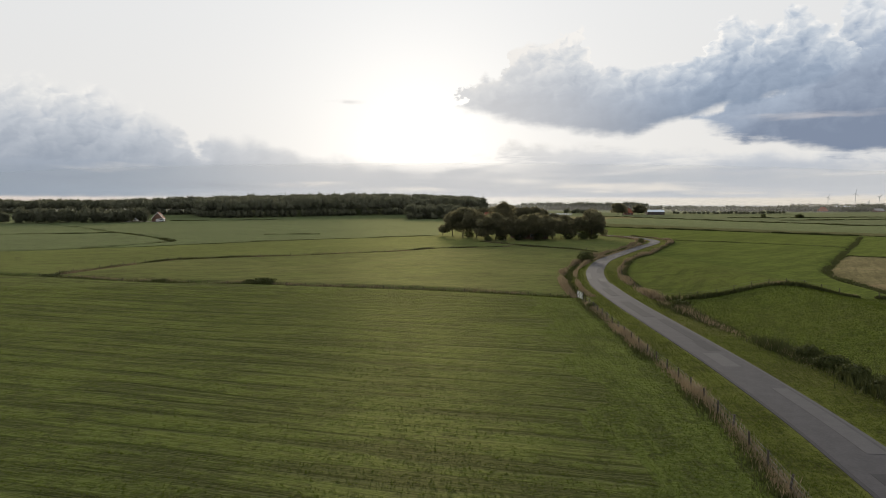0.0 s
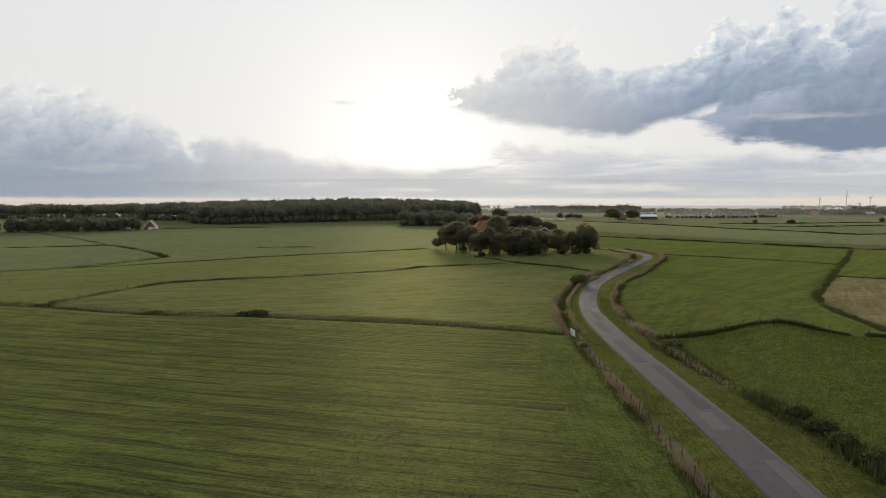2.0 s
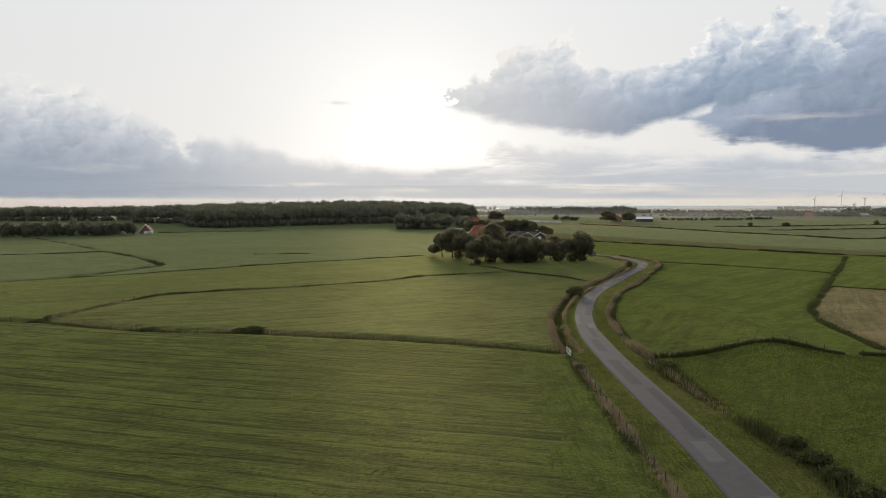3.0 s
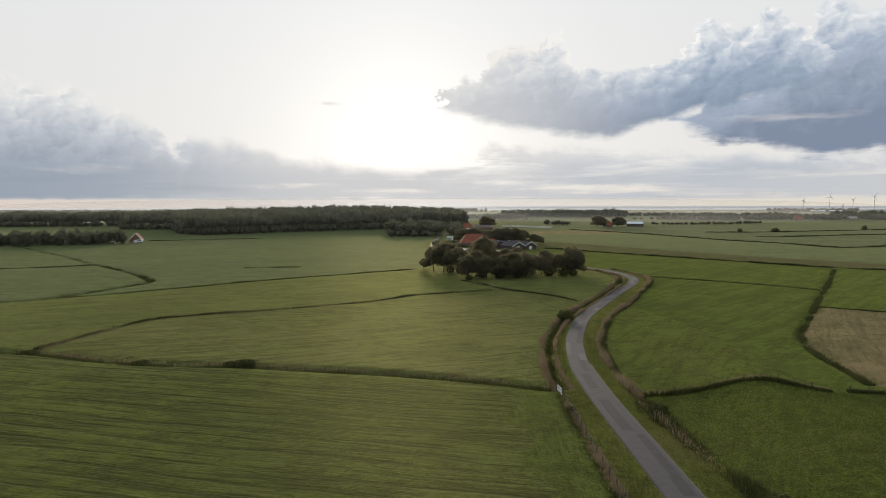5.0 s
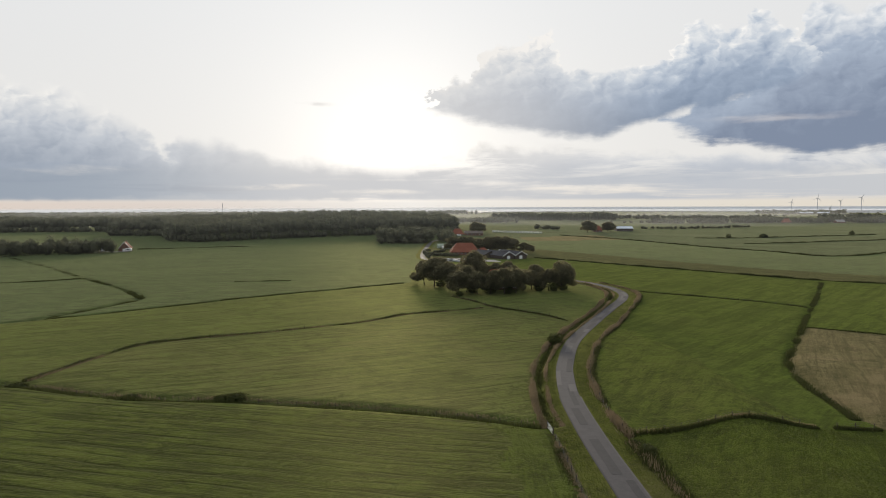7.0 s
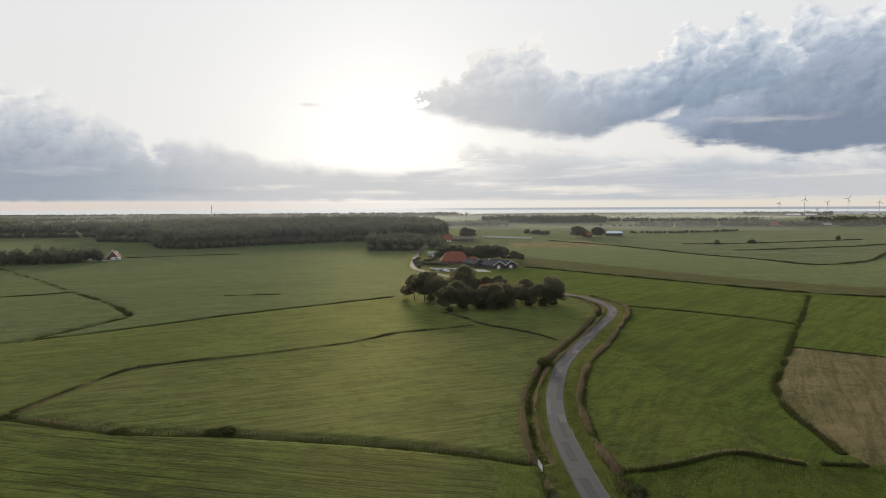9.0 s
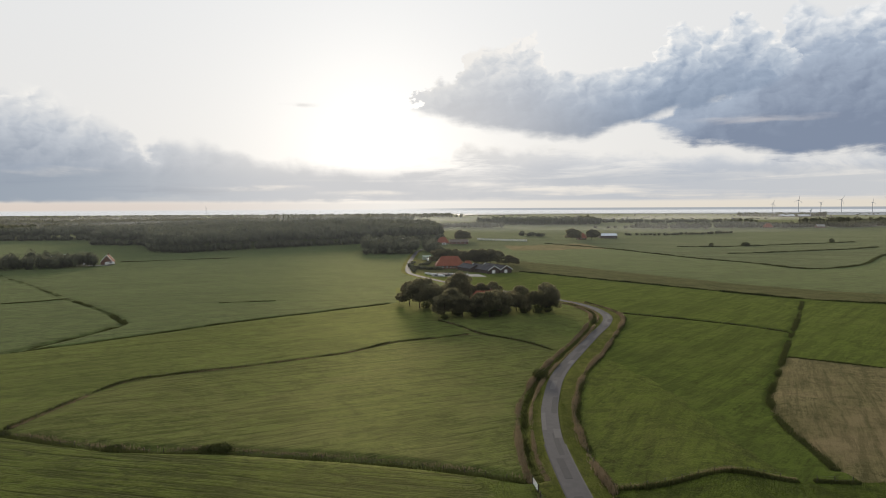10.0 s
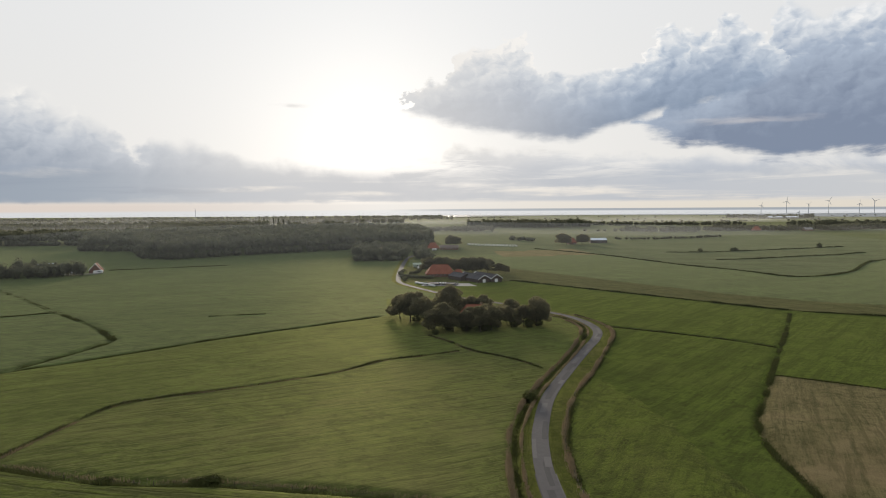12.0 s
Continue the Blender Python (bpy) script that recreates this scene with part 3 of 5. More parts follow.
def line_y(x, line):
    p = np.array(sorted(line))
    return np.interp(x, p[:, 0], p[:, 1])


def line_x(y, line):
    p = np.array(sorted(line, key=lambda q: q[1]))
    return np.interp(y, p[:, 1], p[:, 0])


def field_kind(x, y):
    """Which kind of land lies at each place, as a number in FIELDS."""
    kind = np.full(x.shape, 4)
    left, right = line_x(y, [tuple(q) for q in LEFT_LINE]), line_x(y, [tuple(q) for q in RIGHT_LINE])
    road = line_x(y, [tuple(q) for q in ROAD_LINE])
    side = np.where(y < 351, left, road)
    on_left = x < side
    kind[on_left] = 3
    kind[on_left & (y < line_y(x, LONG_DITCH)) & (y < 360)] = 2
    kind[on_left & (x > 0) & (y < 420)] = 2
    kind[on_left & (y < np.where(x < 26, line_y(x, PASTURE_FENCE), line_y(x, GARDEN_FENCE)))] = 1
    kind[on_left & (y < line_y(x, NEAR_DITCH))] = 0
    kind[on_left & (y < line_y(x, NEAR_DITCH)) & (x > left - 8.5 + 1.5 * np.sin(y * 0.35))] = 10
    rr = np.where(y < 345, right, road)
    on_right = x > rr
    bend = line_x(y, BEND_DITCH)
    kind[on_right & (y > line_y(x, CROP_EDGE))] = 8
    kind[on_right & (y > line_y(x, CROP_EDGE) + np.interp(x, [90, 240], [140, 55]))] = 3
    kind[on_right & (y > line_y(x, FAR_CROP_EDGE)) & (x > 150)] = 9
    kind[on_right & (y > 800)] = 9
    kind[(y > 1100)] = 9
    kind[on_right & (x > bend) & (y < line_y(x, STUBBLE_EDGE)) & (y > 114)] = 6
    kind[on_right & (y < 114.5)] = 5
    kind[on_right & (y < 216) & (x < 67.5 + 1.6 * np.sin(y * 0.08) + 0.8 * np.sin(y * 0.31))] = 5
    kind[(x > 112 + 0.02 * y) & (x < 238) & (y > 765 + 0.15 * (x - 130)) & (y < 850 + 0.4 * (x - 130)) & on_right] = 6
    kind[(x > left + 0.3) & (x < right) & (y < 350)] = 7
    kind[(np.abs(x - road) < 5) & (y >= 350) & (y < 760)] = 7
    return kind


def build_land():
    xs, ys = spread(-110, 150, 1.0, 5200, 1.03), spread(30, 325, 1.0, 5200, 1.03)
    gx, gy = np.meshgrid(xs, ys)
    z = land(gx, gy)
    v = np.stack((gx, gy, z), 2).reshape(-1, 3)
    w = len(xs)
    i = (np.arange(len(ys) - 1)[:, None] * w + np.arange(w - 1)[None, :]).ravel()
    f = np.stack((i, i + 1, i + w + 1, i + w), 1)
    cx, cy = v[f].mean(1)[:, 0], v[f].mean(1)[:, 1]
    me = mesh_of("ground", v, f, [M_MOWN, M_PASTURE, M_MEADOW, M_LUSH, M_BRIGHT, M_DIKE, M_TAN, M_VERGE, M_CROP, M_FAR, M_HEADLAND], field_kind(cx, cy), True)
    tagged(new("ground", me), "flat green meadows and pastures cut by ditches", "ground", kind="structure")


build_land()

# ---------------------------------------------------------------- road


def ribbon(line, s0, s1, o0, o1, z0, z1, step=2.0):
    """A slab along a line from s0 to s1 metres of its length, between two offsets to its right."""
    seg = np.linalg.norm(np.diff(line, axis=0), axis=1)
    length = np.concatenate(([0], np.cumsum(seg)))
    s = np.linspace(s0, s1, max(2, int((s1 - s0) / step) + 1))
    x, y = np.interp(s, length, line[:, 0]), np.interp(s, length, line[:, 1])
    dx, dy = np.gradient(x), np.gradient(y)
    q = np.hypot(dx, dy)
    nx, ny = dy / q, -dx / q
    v = []
    for o, z in ((o0, z0), (o0, z1), (o1, z1), (o1, z0)):
        v.append(np.stack((x + nx * o, y + ny * o, np.full(len(s), z)), 1))
    v = np.stack(v, 1).reshape(-1, 3)
    f = []
    for i in range(len(s) - 1):
        for k in range(4):
            j = (k + 1) % 4
            f.append((4 * i + k, 4 * i + j, 4 * i + 4 + j, 4 * i + 4 + k))
    f += [(0, 1, 2, 3)[::-1], tuple(4 * (len(s) - 1) + k for k in range(4))]
    return v, f


TOTAL = float(np.linalg.norm(np.diff(ROAD_LINE, axis=0), axis=1).sum())
road = tagged(new("road", mesh_of("road", *ribbon(ROAD_LINE, 0, TOTAL, -1.95, 1.95, -0.2, 0.07), M_ASPHALT)), "narrow grey asphalt country road with patched repairs", "road", kind="structure")
rng = np.random.default_rng(4)
s, lift = 62.0, 0
while s < 420:
    lift += 1
    long = rng.uniform(4.0, 16.0)
    a = rng.choice([-1.9, -0.9, 0.0, 0.4])
    b = a + rng.uniform(0.9, 2.0)
    put_mesh("asphalt_patch", mesh_of("asphalt_patch", *ribbon(ROAD_LINE, s, s + long, a, min(b, 1.9), 0.05, 0.074 + 0.004 * (lift % 5)), M_PATCH_DARK if rng.random() < 0.55 else M_PATCH_PALE), road)
    s += long * rng.uniform(0.3, 1.6)
put_mesh("crumbled_edge", mesh_of("crumbled_edge", *ribbon(ROAD_LINE, 60, 200, 1.93, 2.22, -0.1, 0.062), M_PATCH_PALE), road)
put_mesh("crumbled_edge", mesh_of("crumbled_edge", *ribbon(ROAD_LINE, 60, 200, -2.2, -1.93, -0.1, 0.055), M_PATCH_DARK), road)

# ---------------------------------------------------------------- trees


def tree_meshes(seed, height, radius, leaves, leaf, bare=0.22, lobes=11, sides=7):
    """The trunk with its limbs, and the crown of leaves, of one broad-leaved tree."""
    rng = np.random.default_rng(seed)
    bm = bmesh.new()
    fork = height * (bare + 0.12)
    r0 = 0.022 * height
    lean = rng.normal(0, 0.02, 2) * height
    mid = Vector((lean[0], lean[1], fork))
    tube(bm, (0, 0, -0.3), mid, r0, r0 * 0.7, sides)
    tube(bm, mid, (lean[0] * 2, lean[1] * 2, height * 0.8), r0 * 0.7, r0 * 0.15, sides)
    cs, rs = [], []
    for k in range(lobes):
        a = k * 2.4 + rng.uniform(-0.4, 0.4)
        up = rng.uniform(0.0, 1.0)
        h = height * (bare + 0.2 + (0.95 - bare - 0.28) * up)
        reach = radius * (0.72 * math.sqrt(max(0.05, 1 - (2 * abs(up - 0.35)) ** 2 * 0.8))) * rng.uniform(0.65, 1.25)
        c = np.array((math.cos(a) * reach, math.sin(a) * reach, h))
        cs.append(c)
        rs.append(radius * rng.uniform(0.24, 0.42))
        if k < 7:
            foot = mid.lerp(Vector((lean[0] * 2, lean[1] * 2, height * 0.8)), up * 0.7)
            tube(bm, foot, Vector(c), r0 * 0.35, r0 * 0.08, 5)
    cs.append(np.array((lean[0], lean[1], height * 0.83)))
    rs.append(radius * 0.42)
    share = np.array(rs) ** 2
    share = share / share.sum()
    pts, outs = [], []
    for c, r, q in zip(cs, rs, share):
        k = int(leaves * q)
        d = rng.normal(size=(k, 3))
        d /= np.linalg.norm(d, axis=1)[:, None]
        rad = r * (0.55 + 0.5 * rng.random(k) ** 0.6 + 0.22 * rng.random(k) ** 4)[:, None]
        pts.append(c + d * rad * (1, 1, 0.8))
        outs.append(d)
    pts, outs = np.vstack(pts), np.vstack(outs)
    keep = (pts[:, 2] > height * bare * 0.75) & (pts[:, 2] < height)
    v, f = leaf_quads(rng, pts[keep], leaf, outs[keep] * 0.8)
    trunk = bpy.data.meshes.new("trunk")
    bm.to_mesh(trunk)
    bm.free()
    trunk.materials.append(M_BARK)
    return trunk, mesh_of("crown", v, f, M_LEAF)


def tree(x, y, meshes, size, label, group, rz, flat=1.0):
    ob = new("tree")
    put_mesh("trunk", meshes[0], ob)
    put_mesh("crown", meshes[1], ob)
    ob.matrix_world = pose(x, y, spot(x, y), 0, 0, rz) @ Matrix.Diagonal((size * flat, size * flat, size, 1))
    return tagged(ob, label, "tree", group)


OAKS = [tree_meshes(11 + k, 12.0, 5.6, 6800, 0.34, bare, 24) for k, bare in enumerate((0.14, 0.05, 0.20, 0.03))]
CLUMP = [(1.6, 350, 5.5), (6.5, 343, 12), (11, 334, 14), (15.5, 341, 13.5), (17, 327, 12.5), (20.5, 304, 10.5), (24.5, 312, 12), (30, 339, 17), (28.5, 305, 10), (34, 303, 9.5), (40, 302, 11.5),
         (45.5, 307, 11), (50, 314, 10), (54.5, 319, 9), (58, 330, 10.5), (61, 313, 10), (67, 314, 13.6), (70, 318, 9.5), (41, 344, 10.5), (47, 341, 11.5), (23, 335, 11), (36, 345, 10), (37, 311, 10), (44, 316, 10.5)]
for k, (x, y, h) in enumerate(CLUMP):
    tree(x, y, OAKS[k % 4], h / 12, "dark green broad-leaved tree in the farmhouse grove", "grove round the farmhouse", k * 67, 0.82 if h > 16 else 1.0 + 0.08 * ((k * 7) % 3 - 1))


def heart():
    """A coarse ball of 24 four-cornered faces."""
    bm = bmesh.new()
    bmesh.ops.create_cube(bm, size=2)
    bmesh.ops.subdivide_edges(bm, edges=bm.edges[:], cuts=1, use_grid_fill=True)
    bm.verts.ensure_lookup_table()
    v = np.array([tuple(q.co.normalized()) for q in bm.verts])
    f = np.array([[q.index for q in p.verts] for p in bm.faces])
    bm.free()
    return v, f


HEART = heart()


def thicket(name, places, tall, radius, leaves, leaf, label, category, material, seed=0, low=0.0):
    """Many crowns in one mesh: far woods, hedges and bushes."""
    rng = np.random.default_rng(seed)
    places = np.asarray(places, float)
    k = len(places)
    if k == 0:
        return None
    zs = land(places[:, 0], places[:, 1])
    hs = tall * rng.uniform(0.68, 1.12, k) * (1 + 0.1 * np.sin(places[:, 0] * 0.06) * np.sin(places[:, 1] * 0.05))
    rs = radius * rng.uniform(0.8, 1.25, k)
    idx = np.repeat(np.arange(k), leaves)
    d = rng.normal(size=(len(idx), 3))
    d /= np.linalg.norm(d, axis=1)[:, None]
    lump = 1 + 0.22 * np.sin(d[:, 0] * 5 + idx) * np.sin(d[:, 1] * 5 + idx * 1.7) + 0.15 * np.sin(d[:, 2] * 7 + idx * 2.3)
    rad = (0.72 + 0.3 * rng.random(len(idx))) * lump
    c = np.empty((len(idx), 3))
    half = hs[idx] * (1 - low) / 2
    c[:, 0] = places[idx, 0] + d[:, 0] * rad * rs[idx]
    c[:, 1] = places[idx, 1] + d[:, 1] * rad * rs[idx]
    c[:, 2] = zs[idx] + hs[idx] * low + half + d[:, 2] * rad * half
    c[:, 2] = np.maximum(c[:, 2], zs[idx] + 0.1)
    v, f = leaf_quads(rng, c, leaf * 1.15, d * 1.2)
    # a lumpy heart in each crown, so that no light shows straight through
    cv, cf = HEART
    wob = 0.70 + 0.10 * np.sin(cv[None, :, 0] * 4 + np.arange(k)[:, None]) + 0.08 * np.sin(cv[None, :, 1] * 5 + 1.7 * np.arange(k)[:, None])
    hv = cv[None] * wob[:, :, None]
    hh = hs * (1 - low) / 2
    hv = np.stack((places[:, 0, None] + hv[:, :, 0] * rs[:, None], places[:, 1, None] + hv[:, :, 1] * rs[:, None], (zs + hs * low + hh)[:, None] + hv[:, :, 2] * hh[:, None] * 1.1), 2).reshape(-1, 3)
    hf = (cf[None] + (len(cv) * np.arange(k))[:, None, None]).reshape(-1, 4) + len(v)
    return tagged(new(name, mesh_of(name, np.vstack((v, hv)), np.vstack((f, hf)), material)), label, category, kind="stuff")


def rows_of(line, gap, seed, wobble=1.0, both=1):
    """Places along a line about gap metres apart."""
    rng = np.random.default_rng(seed)
    c = curve(line, gap)
    out = []
    for _ in range(both):
        out.append(c + rng.normal(0, wobble, c.shape))
    return np.vstack(out)


WOOD_FRONT = [(-2600, 1350), (-700, 1120), (-454, 1085), (-385, 935), (-308, 903), (-262, 790), (-227, 776), (-150, 834), (-57, 882), (0, 905), (50, 930), (62, 960), (90, 1000)]


def woodland(seed, gap, deep0, deep1, x0, x1, back=1190.0):
    """Places of trees between two depths behind the wood's front."""
    rng = np.random.default_rng(seed)
    fx, fy = np.array(WOOD_FRONT).T
    count = int((x1 - x0) * (deep1 - deep0) / gap**2)
    x = rng.uniform(x0, x1, count)
    y = np.interp(x, fx, fy) + rng.uniform(deep0, deep1, count)
    # an open field lies between the near wood and the wood behind it
    keep = ~((x < -395) & (y < 1060)) & (y < back + 0.35 * np.maximum(-x - 395, 0))
    return np.stack((x, y), 1)[keep]


thicket("wood_edge", woodland(20, 4.6, -3, 9, -900, 66), 9, 3.6, 60, 0.75, "bushy dark skirt along the wood's edge", "woodland", M_WOOD, 2, 0.0)
thicket("woodland", woodland(21, 6.6, 2, 70, -900, 64), 20, 5.0, 110, 0.85, "dense dark broad-leaved wood's edge", "woodland", M_WOOD, 5, 0.42)
thicket("woodland", woodland(22, 8.0, 70, 330, -1100, 60), 20.5, 6.0, 80, 0.95, "dense dark broad-leaved wood on a low rise", "woodland", M_WOOD, 4, 0.5)


def firs(places, tall, label, seed):
    """Narrow pointed tree tops that stand above a wood, in one mesh."""
    rng = np.random.default_rng(seed)
    k = len(places)
    h = tall * rng.uniform(0.85, 1.15, k)
    idx = np.repeat(np.arange(k), 120)
    up = rng.random(len(idx))
    a = rng.uniform(0, math.tau, len(idx))
    r = (1 - up) * 2.6 * rng.uniform(0.5, 1.1, len(idx)) + 0.1
    z = land(places[:, 0], places[:, 1])
    c = np.stack((places[idx, 0] + np.cos(a) * r, places[idx, 1] + np.sin(a) * r, z[idx] + h[idx] * (0.45 + 0.55 * up)), 1)
    v, f = leaf_quads(rng, c, 0.6)
    return tagged(new("fir_tops", mesh_of("fir_tops", v, f, M_WOOD)), label, "woodland", kind="stuff")


firs(woodland(23, 42, 150, 300, -330, 0), 23.5, "pointed fir tops above the wood", 24)


def scatter(seed, x0, x1, y0, y1, count):
    rng = np.random.default_rng(seed)
    return np.stack((rng.uniform(x0, x1, count), rng.uniform(y0, y1, count)), 1)


thicket("copse", scatter(31, -34, 22, 724, 830, 64), 14.5, 5.4, 300, 0.6, "round dark copse at the wood's edge", "copse", M_WOOD, 6, 0.22)
thicket("copse", scatter(33, -32, 18, 718, 760, 40), 6, 3.2, 160, 0.5, "low bushes round the copse", "copse", M_WOOD, 34, 0.0)
thicket("copse", scatter(32, 30, 46, 735, 850, 16), 12, 4.4, 320, 0.6, "dark roadside copse behind the farm", "copse", M_WOOD, 7, 0.0)
thicket("tree_row", np.vstack((rows_of([(-420, 545), (-340, 560), (-293, 575), (-262, 590), (-250, 604)], 6, 41, 2.5, 2), scatter(42, -345, -262, 590, 625, 22))), 12.5, 4.6, 260, 0.62, "dark row of trees round a farmyard", "tree row", M_WOOD, 8, 0.0)
for k, (x, y, h) in enumerate([(36, 597, 11), (43, 592, 11.5), (50, 597, 11), (57, 590, 10), (64, 583, 11.5), (71, 580, 12), (77, 577, 12), (83, 581, 10.5), (92, 576, 7.5), (96, 571, 6), (67, 594, 10), (45, 604, 10)]):
    tree(x, y, OAKS[(1, 3)[k % 2]], h / 10.6, "dark green tree in the belt behind the farm", "belt behind the farm", k * 51, 1.3)
for x, y, h in ((245, 980, 17), (252, 984, 15), (279, 1003, 15), (285, 1006, 14), (86, 950, 15), (94, 955, 13)):
    tree(x, y, OAKS[1], h / 12, "broad round tree beside a distant farm", "trees beside distant farms", x, 1.25)
thicket("far_wood", np.vstack((rows_of([(235, 1960), (320, 1880), (380, 1820), (450, 1850), (540, 1880)], 11, 51, 9, 5), rows_of([(300, 2100), (560, 2050)], 12, 52, 12, 3))), 20, 7, 110, 1.3, "dark wood across the fields", "woodland", M_WOOD, 9)
thicket("far_wood", rows_of([(540, 2120), (690, 1990), (832, 1980), (980, 1900)], 9, 53, 5, 2), 12, 6, 80, 1.1, "dark tree line across the fields", "woodland", M_WOOD, 10)
thicket("far_wood", rows_of([(520, 1530), (590, 1480), (684, 1510), (760, 1500)], 8, 54, 6, 3), 12, 5.5, 100, 1.0, "dark trees round distant houses", "woodland", M_WOOD, 11)
thicket("far_wood", rows_of([(740, 1560), (810, 1490), (904, 1500), (985, 1480), (1062, 1540), (1142, 1560), (1300, 1600)], 8, 55, 8, 4), 13, 6, 100, 1.1, "dark trees round a distant village", "woodland", M_WOOD, 12)
thicket("far_wood", rows_of([(1050, 1750), (1200, 1720), (1400, 1700), (1700, 1750)], 10, 56, 12, 4), 17, 7, 90, 1.4, "tall dark trees beyond the village", "woodland", M_WOOD, 13)
thicket("far_wood", rows_of([(1560, 3150), (1640, 2950), (1760, 3000), (1900, 3050)], 14, 57, 12, 3), 18, 9, 70, 1.9, "dark trees beside the water", "woodland", M_WOOD, 14)
for seed, x0, x1, y0, y1, count, tall in ((58, -1900, -330, 1750, 2150, 700, 18), (59, -2400, 60, 2250, 2900, 800, 17), (66, -2600, 300, 3000, 3900, 600, 17), (67, 20, 240, 1560, 1640, 60, 13), (68, -330, 60, 1560, 1760, 110, 15)):
    thicket("far_wood", scatter(seed, x0, x1, y0, y1, count), tall, 10, 34, 1.9, "hazy woods toward the horizon", "woodland", M_WOOD, seed)
thicket("poplar_row", rows_of([(-395, 2260), (-300, 2240)], 15, 69, 1.0, 1), 27, 2.6, 90, 1.0, "row of tall poplars above the far woods", "tree row", M_WOOD, 70)
thicket("far_wood", np.vstack((scatter(60, 300, 2600, 2200, 3900, 90), rows_of([(700, 2500), (1000, 2400), (1300, 2450)], 30, 61, 20, 1), rows_of([(420, 3700), (700, 3800)], 20, 62, 20, 1))), 6, 6, 60, 1.4, "scattered bushes on the far meadows", "bushes", M_WOOD, 16)
thicket("hedge", rows_of([(375, 1140), (440, 1130), (508, 1160), (575, 1195)], 7, 63, 1.5, 1), 5, 3.4, 120, 0.6, "broken dark hedge along a distant field", "hedge", M_WOOD, 17)
thicket("hedge", np.vstack((rows_of([(199, 1120), (213, 1100), (226, 1080)], 6, 64, 2, 1), rows_of([(440, 1540), (560, 1470), (640, 1440)], 19, 65, 3, 1))), 7, 4.5, 120, 0.8, "low dark trees along a distant field", "hedge", M_WOOD, 18)

thicket("hedge", rows_of([(16, 552), (22, 541), (34, 535)], 1.6, 131, 0.4, 2), 2.2, 1.3, 90, 0.3, "clipped dark hedge beside the farmhouse", "hedge", M_WOOD, 132)
thicket("hedge", rows_of([(20, 575), (26, 590), (29, 612)], 2.0, 133, 0.5, 1), 2.4, 1.4, 90, 0.3, "low dark hedge behind the farmhouse", "hedge", M_WOOD, 134)
thicket("hedge", rows_of([(13, 520), (12, 560), (14, 600)], 7.0, 135, 0.8, 1), 2.6, 1.5, 110, 0.35, "loose dark shrubs along the road", "hedge", M_WOOD, 136)

# ---------------------------------------------------------------- reeds, weeds and grass


def strip(name, line, wide, per_metre, tall, blade, material, label, category, seed, offset=0.0, lean=0.2, uneven=0.5):
    """Blades standing in a band along a line."""
    rng = np.random.default_rng(seed)
    c = curve(line, 1.0)
    d = np.gradient(c, axis=0)
    d /= np.linalg.norm(d, axis=1)[:, None] + 1e-9
    k = rng.integers(0, len(c), int(per_metre * len(c)))
    off = rng.normal(0, wide / 2.2, len(k)) + offset
    along = rng.uniform(-0.6, 0.6, len(k))
    x = c[k, 0] + d[k, 1] * off + d[k, 0] * along
    y = c[k, 1] - d[k, 0] * off + d[k, 1] * along
    bare = 0.5 * np.sin(k * 0.37 + 1.3 * seed) + 0.5 * np.sin(k * 0.113 + 0.7 * seed) + rng.normal(0, 0.35, len(k))
    keep = bare > -0.25 - 0.5 * (1 - uneven)
    k, x, y = k[keep], x[keep], y[keep]
    vary = 1 + uneven * (np.sin(k * 0.31 + seed) * 0.5 + np.sin(k * 0.083 + 2 * seed) * 0.5)
    v, f = blades(rng, x, y, land(x, y), tall * np.clip(vary, 0.35, 1.8), blade, lean)
    return tagged(new(name, mesh_of(name, v, f, material)), label, category, kind="stuff")


def some(line, y0, y1):
    return [tuple(q) for q in line if y0 <= q[1] <= y1]


# beside the road
strip("dry_reeds", some(LEFT_LINE, 5, 117), 0.75, 190, 0.50, 0.028, M_REED, "strip of dry tan reeds along the fence", "reeds", 71, 0.0, 0.25, 0.8)
strip("weeds", some(LEFT_LINE, 5, 117), 1.1, 70, 0.35, 0.06, M_SEDGE, "dark green weeds among the reeds", "weeds", 72, -0.5)
strip("dry_reeds", some(LEFT_LINE, 119, 350), 0.7, 130, 0.75, 0.06, M_REED, "dry tan reeds on the outer ditch bank", "reeds", 73, -0.3, 0.28, 0.8)
strip("dry_reeds", some(LEFT_LINE, 119, 350), 0.45, 80, 0.6, 0.06, M_REED, "dry tan reeds on the inner ditch bank", "reeds", 74, 2.6, 0.28, 0.8)
strip("weeds", some(LEFT_LINE, 119, 350), 0.8, 70, 0.5, 0.08, M_SEDGE, "dark green weeds in the roadside ditch", "weeds", 75, 1.2)
strip("dry_reeds", some(RIGHT_LINE, 112, 348), 0.8, 140, 0.75, 0.06, M_REED, "dry tan reeds along the field edge", "reeds", 76, 0.0, 0.28, 0.8)
strip("weeds", some(RIGHT_LINE, 112, 348), 0.9, 60, 0.5, 0.08, M_SEDGE, "dark weeds at the foot of the reeds", "weeds", 77, 0.6)
strip("weeds", some(RIGHT_LINE, 10, 111), 1.6, 200, 0.7, 0.07, M_SEDGE, "thick dark green weeds along the dike's foot", "weeds", 78, 0.0, 0.35, 0.8)
strip("dry_reeds", some(RIGHT_LINE, 10, 111), 1.0, 25, 0.7, 0.05, M_REED, "thin dry reeds among the weeds", "reeds", 79, -0.4, 0.2, 0.9)
